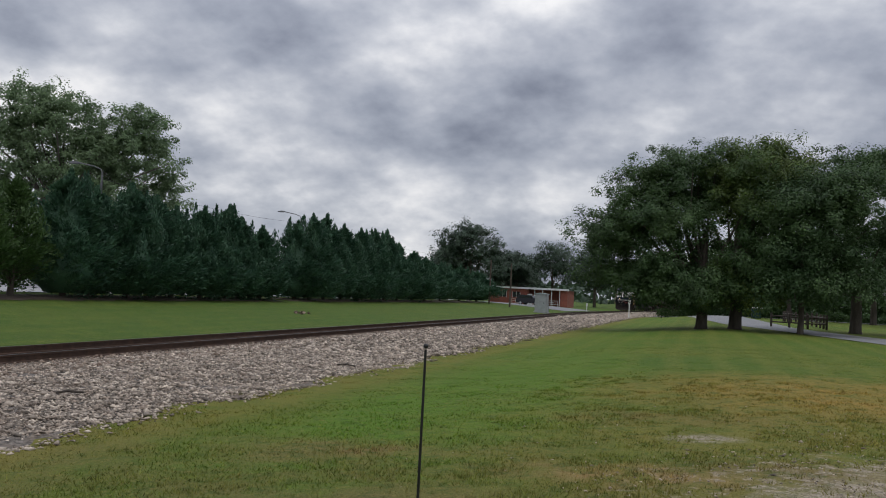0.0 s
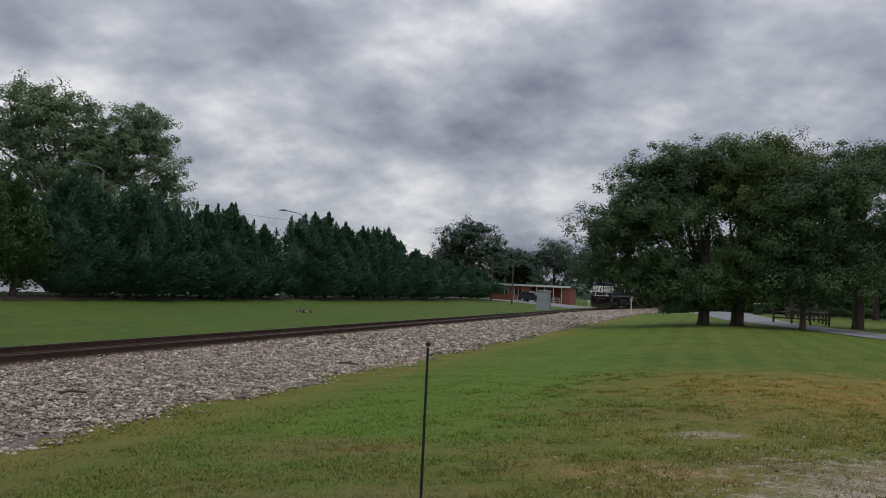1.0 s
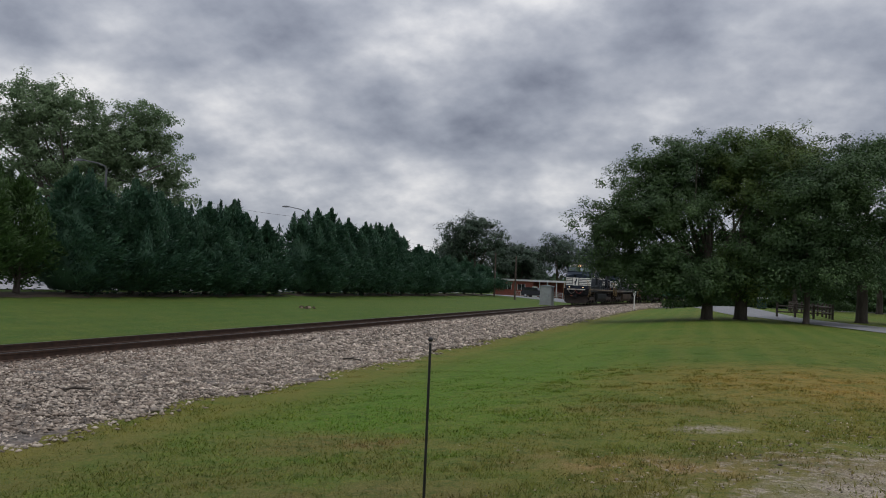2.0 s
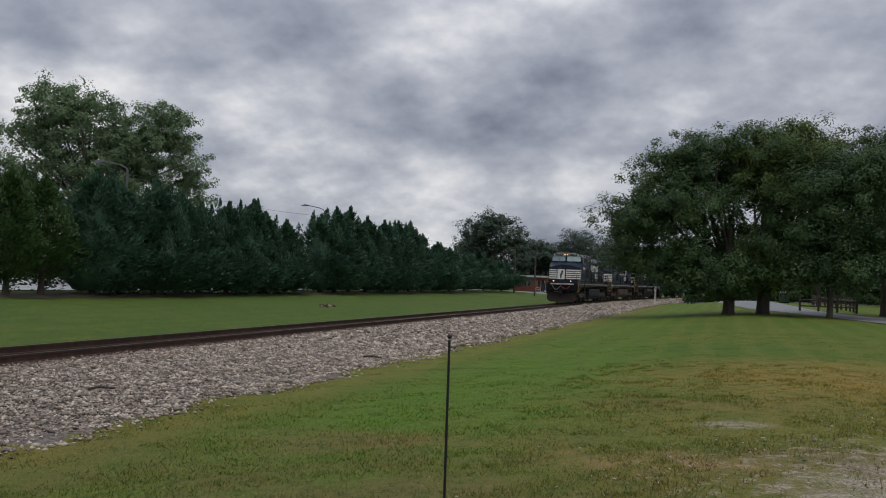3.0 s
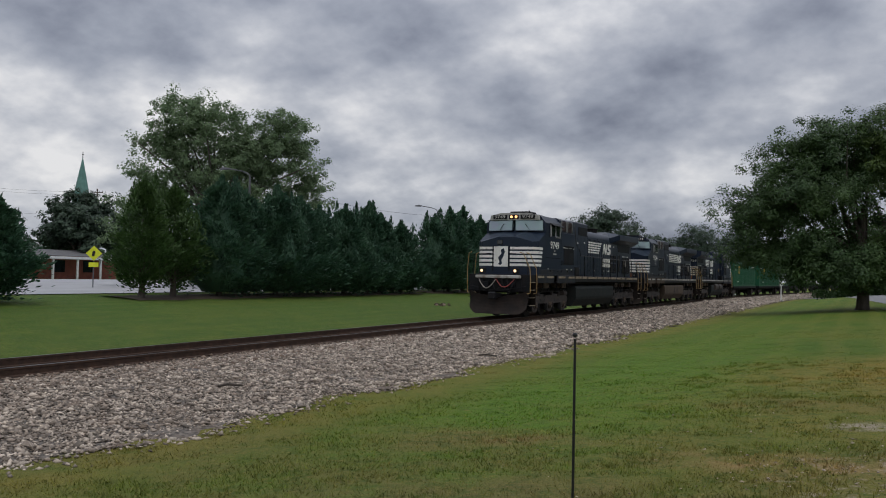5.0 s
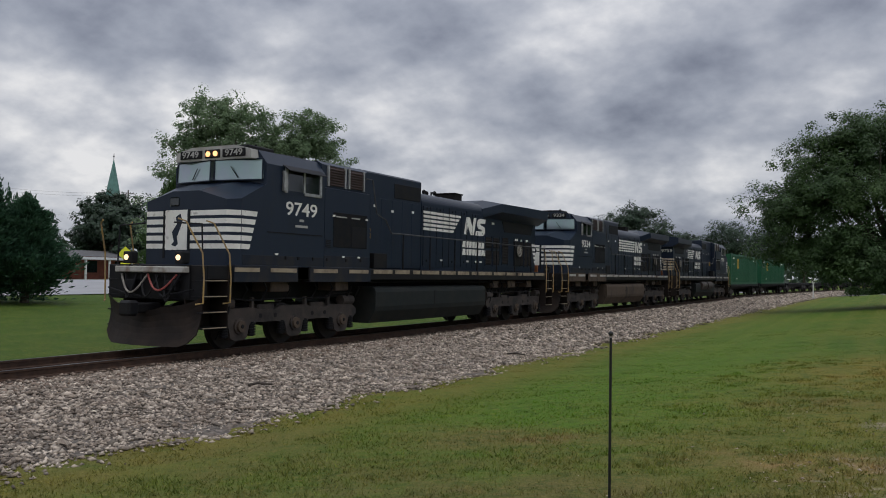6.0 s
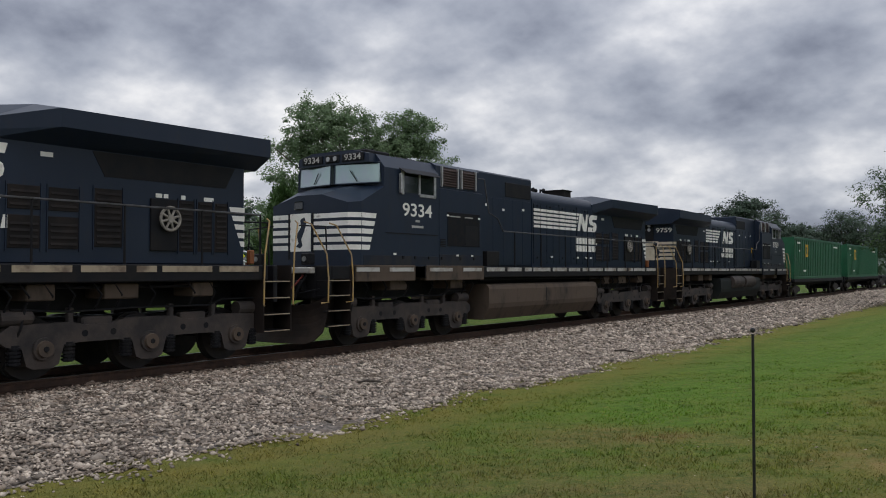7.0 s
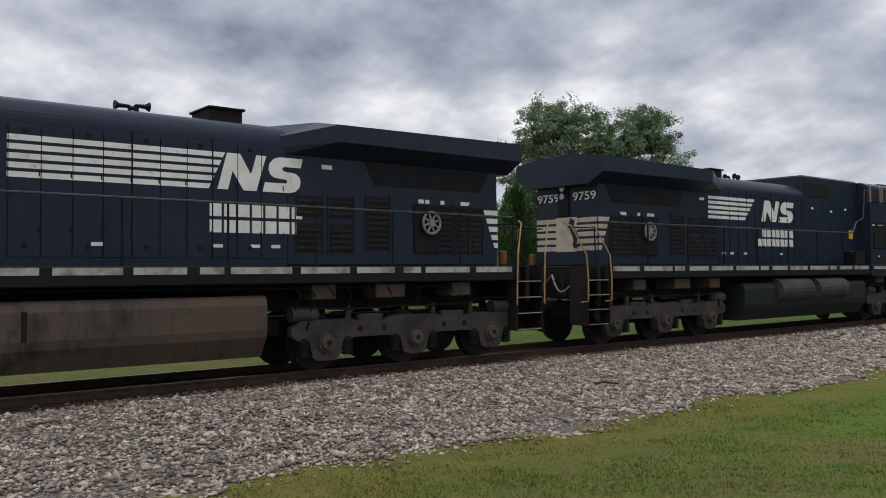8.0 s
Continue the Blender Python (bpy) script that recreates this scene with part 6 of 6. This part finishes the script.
def signal_cabinet():
    c = empty("signal_cabinet", Matrix.Translation((-19.3, 106.0, gz(-19.3, 106))))
    tagged(c, "silver metal railway signal cabinet on a concrete base", "cabinet")
    part("base", box(-0.85, 0.85, -0.85, 0.85, -0.1, 0.15, 0.02), M_CONCRETE, c)
    part("body", box(-0.75, 0.75, -0.75, 0.75, 0.15, 2.35, 0.03), M_SILVER, c)
    part("roof", prism([(-0.85, 2.35), (0.85, 2.35), (0.85, 2.42), (0, 2.55), (-0.85, 2.42)], -0.85, 0.85), M_SILVER, c)
    d = part("door", box(-0.6, 0.6, -0.775, -0.75, 0.25, 2.25, 0.01), M_SILVER, c)
    part("handle", box(0.4, 0.45, -0.81, -0.775, 1.1, 1.35, 0.005), M_BLACK_DULL, d)
    part("pipe", cyl((0.95, -0.4, 0), (0.95, -0.4, 1.2), 0.05, 0.05, 8), M_SILVER, c)
    return c


signal_cabinet()


def track_sign(x, y, h, label):
    s = empty("track_sign", Matrix.Translation((x, y, gz(x, y))))
    tagged(s, label, "sign")
    part("post", box(-0.06, 0.06, -0.05, 0.05, -0.1, h, 0.01), M_WALL_WHITE, s)
    part("plate", box(-0.15, 0.15, -0.07, -0.05, h - 0.55, h - 0.05, 0.005), M_WALL_WHITE, s)
    part("foot", box(-0.16, 0.16, -0.14, 0.14, -0.1, 0.14, 0.02), M_CONCRETE, s)
    return s


track_sign(-8.2, 104.0, 2.3, "white trackside marker post with a small plate")
track_sign(-16.2 - 3.0, 150.0, 1.5, "short white marker post by the crossing")


def split_rail_fence():
    f = empty("split_rail_fence", Matrix.Translation((9.3, 70.0, gz(9.3, 70.0))))
    tagged(f, "dark weathered split-rail timber fence along the drive", "fence")
    n = 12
    for k in range(n):
        x, y = 0.35 * math.sin(k * 0.5), k * 2.9
        z = gz(9.3 + x, 70 + y) - gz(9.3, 70.0)
        part("post", box(x - 0.08, x + 0.08, y - 0.08, y + 0.08, z - 0.1, z + 1.15, 0.015), M_FENCE, f)
        if k < n - 1:
            x2 = 0.35 * math.sin((k + 1) * 0.5)
            for h in (0.42, 0.88):
                part("fence_rail", cyl((x, y - 0.15, z + h), (x2, y + 3.05, z + h + 0.02), 0.06, 0.05, 6), M_FENCE, f)
    return f


split_rail_fence()
# a short arm of the fence turns away from the drive
fa = empty("split_rail_fence", Matrix.Translation((9.3, 70.0, gz(9.3, 70))))
tagged(fa, "short dark split-rail fence arm at the drive", "fence")
for k in range(1, 4):
    part("post", box(-1.3 * k - 0.08, -1.3 * k + 0.08, 0.25 * k - 0.08, 0.25 * k + 0.08, -0.15, 1.12, 0.015), M_FENCE, fa)
    for h in (0.42, 0.88):
        part("fence_rail", cyl((-1.3 * (k - 1), 0.25 * (k - 1), h), (-1.3 * k, 0.25 * k, h), 0.06, 0.05, 6), M_FENCE, fa)


def wheelie_bin(x, y):
    b = empty("waste_bin", Matrix.Translation((x, y, gz(x, y) + 0.03)))
    tagged(b, "dark green waste bin beside the drive", "bin")
    part("body", loft([[(-0.5, -0.45, 0.1), (0.5, -0.45, 0.1), (0.5, 0.45, 0.1), (-0.5, 0.45, 0.1)], [(-0.6, -0.55, 1.25), (0.6, -0.55, 1.25), (0.6, 0.55, 1.25), (-0.6, 0.55, 1.25)]]), M_BIN, b)
    part("lid", box(-0.63, 0.63, -0.6, 0.6, 1.25, 1.36, 0.03), M_WALL_WHITE, b, "pale lid")
    part("wheel", cyl((-0.55, 0.4, 0.14), (0.55, 0.4, 0.14), 0.14, 0.14, 12), M_TYRE, b)
    return b


wheelie_bin(6.6, 109.0)


def cottage(x, y, w, h, label):
    c = empty("house", Matrix.Translation((x, y, gz(x, y))))
    tagged(c, label, "house", "houses beyond the trees")
    part("wall", box(-w / 2, w / 2, 0, 7, -0.2, h), M_WALL_WHITE, c)
    part("roof", prism([(-0.5, h), (7.5, h), (3.5, h + 2.0)], -w / 2 - 0.4, w / 2 + 0.4, "x"), M_ROOF, c)
    for k in range(3):
        q = -w / 2 + 1.0 + k * (w - 2.0) / 2 - 0.5
        win = part("window", box(q, q + 1.0, -0.04, 0.02, 1.0, 2.3), M_GLASS, c)
        part("sill", box(q - 0.06, q + 1.06, -0.1, -0.02, 0.92, 1.0), M_WALL_WHITE, win)
    return c


cottage(24.0, 150.0, 9.0, 4.4, "white boarded house half hidden by trees")
cottage(4.0, 170.0, 9.0, 3.4, "white boarded house glimpsed under the shade trees")


def church():
    c = empty("church", Matrix.Translation((-84.0, 64.0, gz(-84, 64))))
    tagged(c, "low brick church hall with a white porch", "church")
    part("wall", box(-8, 0, -7, 12, -0.3, 2.7), M_BRICK, c)
    part("roof", prism([(-8.6, 2.7), (0.6, 2.7), (-4, 3.5)], -7.5, 12.5), M_ROOF, c)
    part("porch_roof", box(0, 2.6, -6, 11, 2.3, 2.6, 0.02), M_WALL_WHITE, c, "white porch canopy")
    for k in range(6):
        part("column", box(2.3, 2.5, -5.8 + 3.3 * k, -5.6 + 3.3 * k, -0.3, 2.3), M_WALL_WHITE, c)
    for k in range(4):
        part("window", box(0.0, 0.04, -5.0 + 4 * k, -3.6 + 4 * k, 0.8, 2.2), M_GLASS, c)
    s = empty("church_steeple", Matrix.Translation((-176.0, 147.6, 0)))
    tagged(s, "tall pointed verdigris church steeple with a cross", "steeple")
    part("tower", box(-2.6, 2.6, -2.6, 2.6, 0, 17.0, 0.05), M_BRICK, s)
    bm = bmesh.new()
    bmesh.ops.create_cone(bm, cap_ends=True, segments=8, radius1=2.5, radius2=0.08, depth=12.6, matrix=Matrix.Translation((0, 0, 23.3)))
    part("spire", bm, M_COPPER, s, "green copper spire")
    bm = box(-0.06, 0.06, -0.06, 0.06, 29.4, 31.2)
    add_box(bm, -0.35, 0.35, -0.06, 0.06, 30.4, 30.55)
    part("cross", bm, M_RODBLACK, s)


church()
sg = empty("pedestrian_sign", pose(-45.4, 39.2, gz(-45.4, 39.2), 0, 0, 49))
tagged(sg, "fluorescent yellow diamond pedestrian sign on a steel post", "road sign")
part("post", cyl((0, 0, 0), (0, 0, 2.6), 0.035, 0.035, 8), M_POLE, sg)
pl = part("plate", prism([(-0.5, 2.3), (0, 1.8), (0.5, 2.3), (0, 2.8)], -0.055, -0.04), M_SIGN_Y, sg)
part("symbol", prism([(-0.12, 2.1), (0.02, 2.1), (0.1, 2.4), (-0.02, 2.5), (-0.1, 2.35)], -0.062, -0.055), M_RODBLACK, pl, "plain black symbol")
part("lower_plate", box(-0.3, 0.3, -0.055, -0.04, 1.4, 1.7), M_SIGN_Y, sg)

# a whip antenna close to the camera
an = empty("whip_antenna", Matrix.Translation((-0.42, 1.29, gz(-0.42, 1.29))))
tagged(an, "thin black whip antenna rod with a small round tip", "antenna")
top = 1.643 - gz(-0.42, 1.29)
part("rod", cyl((0, 0, -0.05), (0, 0, top - 0.01), 0.0036, 0.0022, 8), M_RODBLACK, an)
bm = bmesh.new()
bmesh.ops.create_icosphere(bm, subdivisions=2, radius=0.0042, matrix=Matrix.Translation((0, 0, top - 0.004)))
part("tip", bm, M_RODBLACK, an)
part("base", cyl((0, 0, -0.03), (0, 0, 0.06), 0.02, 0.012, 12), M_RODBLACK, an)


# ---- ballast stones, ties, grass ----
def stone_shape(rs):
    """A broken stone: an octahedron pulled about, 6 corners, 8 faces."""
    v = np.array([(1, 0, 0), (-1, 0, 0), (0, 1, 0), (0, -1, 0), (0, 0, 1), (0, 0, -1)], dtype=float)
    return (v * rs.uniform(0.6, 1.15, (6, 1)) + rs.normal(0, 0.22, (6, 3))) * np.array([1.3, 0.78, 0.95])


OCT = np.array([(0, 2, 4), (2, 1, 4), (1, 3, 4), (3, 0, 4), (2, 0, 5), (1, 2, 5), (3, 1, 5), (0, 3, 5)])


def bed_height(x):
    return np.interp(x, [b[0] for b in BED], [b[1] for b in BED])


def scatter_stones():
    rs = np.random.RandomState(21)

    def lay(name, n, x0, x1, y0, y1, size, mat, label, bias=1.0):
        x = rs.uniform(x0, x1, n)
        y = y0 + (y1 - y0) * rs.uniform(0, 1, n) ** bias
        s = size * rs.lognormal(0, 0.32, n)
        edge = -8.25 + 0.22 * np.sin(y * 0.9) + 0.16 * np.sin(y * 2.3 + 1)
        keep = x < edge + rs.exponential(0.16, n)
        x, y, s, edge = x[keep], y[keep], s[keep], edge[keep]
        n = len(x)
        x = x + bend(y)
        z = np.where(x - bend(y) < edge, bed_height(x - bend(y)), ground_z(x, y)) + s * 0.38
        shapes = np.stack([stone_shape(rs) for _ in range(40)])[rs.randint(0, 40, n)]
        q = rs.uniform(0, 2 * math.pi, n)
        c, sn = np.cos(q), np.sin(q)
        rx = shapes[:, :, 0] * c[:, None] - shapes[:, :, 1] * sn[:, None]
        ry = shapes[:, :, 0] * sn[:, None] + shapes[:, :, 1] * c[:, None]
        V = np.stack([rx * s[:, None] + x[:, None], ry * s[:, None] + y[:, None], shapes[:, :, 2] * (s * 0.62)[:, None] + z[:, None]], 2)
        F = OCT[None] + (np.arange(n) * 6)[:, None, None]
        return tagged(raw_mesh(name, V.reshape(-1, 3), F.reshape(-1, 3), mat), label, "ballast", kind="stuff")
    lay("ballast_stones", 62000, -13.6, -7.6, -2.0, 24.0, 0.031, M_STONE, "loose angular grey granite ballast stones", 0.95)
    lay("ballast_stones", 22000, -13.5, -7.6, 24.0, 80.0, 0.055, M_STONE, "loose angular grey granite ballast stones", 1.3)
    lay("ballast_stones", 9000, -13.5, -7.6, 80.0, 170.0, 0.09, M_STONE, "loose angular grey granite ballast stones", 1.2)
    lay("rusty_stones", 8000, -14.0, -12.3, 3.0, 45.0, 0.036, M_STONE_RUST, "rust-stained ballast stones along the rail")
    # single stones that lie on top nearest to the lawn
    mesh_pool = []
    for k in range(10):
        me = bpy.data.meshes.new("stone")
        me.from_pydata([tuple(p) for p in stone_shape(rs)], [], [tuple(int(i) for i in f) for f in OCT])
        me.materials.append(M_STONE_ONE)
        mesh_pool.append(me)
    for k in range(300):
        y = rs.uniform(3.0, 12.0)
        x = rs.uniform(-10.6, -8.4)
        s = 0.036 * rs.lognormal(0, 0.3)
        ob = new("stone", mesh_pool[k % 10])
        ob.parent = TRACK_BED
        ob.location = (x, y, float(bed_height(x)) + s * 0.6)
        ob.scale = (s, s, s * 0.75)
        ob.rotation_euler = (0, 0, rs.uniform(0, 6.28))


scatter_stones()


def gravel_corner():
    rs = np.random.RandomState(55)
    n = 15000
    x, y = 5.0 + rs.normal(0, 2.6, n), 8.0 + rs.normal(0, 2.5, n)
    s = 0.0095 * rs.lognormal(0, 0.32, n)
    z = ground_z(x, y) + s * 0.3
    shapes = np.stack([stone_shape(rs) for _ in range(30)])[rs.randint(0, 30, n)]
    V = np.stack([shapes[:, :, 0] * s[:, None] + x[:, None], shapes[:, :, 1] * s[:, None] + y[:, None], shapes[:, :, 2] * (s * 0.7)[:, None] + z[:, None]], 2)
    F = OCT[None] + (np.arange(n) * 6)[:, None, None]
    tagged(raw_mesh("gravel", V.reshape(-1, 3), F.reshape(-1, 3), M_STONE), "scattered pale pebbles on the worn gravel corner", "gravel", kind="stuff")


gravel_corner()


def ties():
    me = bpy.data.meshes.new("tie")
    bm = box(-1.3, 1.3, -0.11, 0.11, -0.16, 0.0, 0.012)
    bm.to_mesh(me)
    bm.free()
    me.materials.append(M_TIE)
    for k in range(240):
        y = -6 + 0.5 * k
        t = new("tie", me)
        t.parent = TRACK_BED
        t.location = (TRACK_X + float(bend(y)) + 0.02 * math.sin(k * 3.1), y, RAIL_Z - 0.178)
        t.rotation_euler = (0, 0, 0.012 * math.sin(k * 1.7))


ties()


def sticks():
    for k, (x, y, turn, ln) in enumerate(((-8.9, 20.6, 20, 0.5), (-10.2, 11.9, 60, 0.45), (-8.0, 24.6, 75, 0.8), (-7.8, 40.0, 80, 1.2))):
        z = float(bed_height(min(x, -8.0))) + 0.06
        s = empty("dead_stick", pose(x, y, z, 0, 4, turn))
        tagged(s, "dark broken stick lying on the ballast", "stick", "sticks on the ballast")
        part("stem", tube([(-ln / 2, 0, 0), (-ln * 0.1, 0.03, 0.03), (ln / 2, -0.02, 0.02)], 0.022), M_FENCE, s)
        part("twig", tube([(-ln * 0.1, 0.03, 0.03), (ln * 0.1, 0.16, 0.06)], 0.012), M_FENCE, s)


sticks()


def stone_heap():
    rs = np.random.RandomState(8)
    hp = empty("stone_heap", Matrix.Translation((-23.8, 47.5, gz(-23.8, 47.5))))
    tagged(hp, "small heap of rust-brown rubble lying on the far lawn", "rubble")
    for k in range(16):
        bm = bmesh.new()
        r = rs.uniform(0.05, 0.12)
        bmesh.ops.create_icosphere(bm, subdivisions=1, radius=r, matrix=Matrix.Translation((rs.normal(0, 0.25), rs.normal(0, 0.55), r * 0.5)))
        for v in bm.verts:
            v.co += Vector(rs.normal(0, 0.03, 3))
        part("rubble_piece", bm, M_SOIL if k % 3 else M_STONE_RUST, hp)


stone_heap()


def grass():
    rs = np.random.RandomState(33)
    n, n2 = 300000, 80000
    az = np.radians(rs.uniform(-45, 110, n))
    d = 2.5 * (36 / 2.5) ** (rs.uniform(0, 1, n) ** 0.80)
    x, y = -d * np.sin(az), d * np.cos(az)
    x, y = np.concatenate([x, rs.uniform(-8.5, 22, n2)]), np.concatenate([y, rs.uniform(-14, 34, n2)])
    n, d = n + n2, np.hypot(x, y)
    edge = -8.1 + 0.22 * np.sin(y * 0.9) + 0.16 * np.sin(y * 2.3 + 1)
    tuft = 0.5 + 0.5 * np.sin(x * 2.3 + 1.7 * np.sin(y * 1.1)) * np.sin(y * 1.9 + x)
    bare = ((x - 5.0) / 5.2) ** 2 + ((y - 7.5) / 4.6) ** 2 < 1.0
    keep = (x > edge + rs.normal(0, 0.10, n)) & ~(bare & (rs.uniform(0, 1, n) < 0.80))
    x, y, d, tuft = x[keep], y[keep], d[keep], tuft[keep]
    n = len(x)
    h = (0.022 + 0.026 * tuft) * rs.lognormal(0, 0.35, n) * np.clip(1.25 - d * 0.045, 0.22, 1.1)
    w = 0.0045 * (0.7 + d * 0.11)
    a = rs.uniform(0, math.pi, n)
    lean = rs.normal(0, 0.6, (n, 2)) * h[:, None]
    z = ground_z(x, y) - 0.005
    # coarse weed tufts in the dry ground
    k, m = 1100, 30
    tx, ty = rs.uniform(-3.0, 10.0, k), rs.uniform(5.0, 20.0, k)
    q = np.repeat(np.arange(k), m)
    big = rs.uniform(0.6, 1.4, k)[q]
    bx, by = tx[q] + rs.normal(0, 0.065, k * m) * big, ty[q] + rs.normal(0, 0.05, k * m) * big
    bh = 0.036 * big * rs.lognormal(0, 0.3, k * m)
    x, y, h = np.concatenate([x, bx]), np.concatenate([y, by]), np.concatenate([h, bh])
    w = np.concatenate([w, 0.0035 * (0.7 + np.hypot(bx, by) * 0.08)])
    a = np.concatenate([a, rs.uniform(0, math.pi, k * m)])
    lean = np.concatenate([lean, rs.normal(0, 0.5, (k * m, 2)) * bh[:, None]])
    n = len(x)
    z = ground_z(x, y) - 0.005
    p0 = np.stack([x - np.cos(a) * w, y - np.sin(a) * w, z], 1)
    p1 = np.stack([x + np.cos(a) * w, y + np.sin(a) * w, z], 1)
    p2 = np.stack([x + lean[:, 0], y + lean[:, 1], z + h], 1)
    V = np.stack([p0, p1, p2], 1).reshape(-1, 3)
    tagged(raw_mesh("grass", V, np.arange(3 * n).reshape(n, 3), M_BLADE), "short mown grass blades, green and straw coloured", "grass", kind="stuff")


grass()


def motions():
    for thing, y0, turn in MOVERS:
        z = 1.26 + RAIL_Z if thing.name.startswith("freight_container") else RAIL_Z if thing.name.startswith("container_car") else 0.0
        walk(thing, rows_along(TRACK_X, y0, z, turn))
    for ob, y, r in WHEELS:
        top = ob.parent
        while top.parent is not None:
            top = top.parent
        way = -1 if top is third else 1
        step = math.degrees(SPEED / r / FPS)
        rows = []
        for k in range(241):
            a = (way * step * k) % 360
            rows.append((k / FPS, pose(0, y, r, a, 0, 0)))
        walk(ob, rows)


motions()
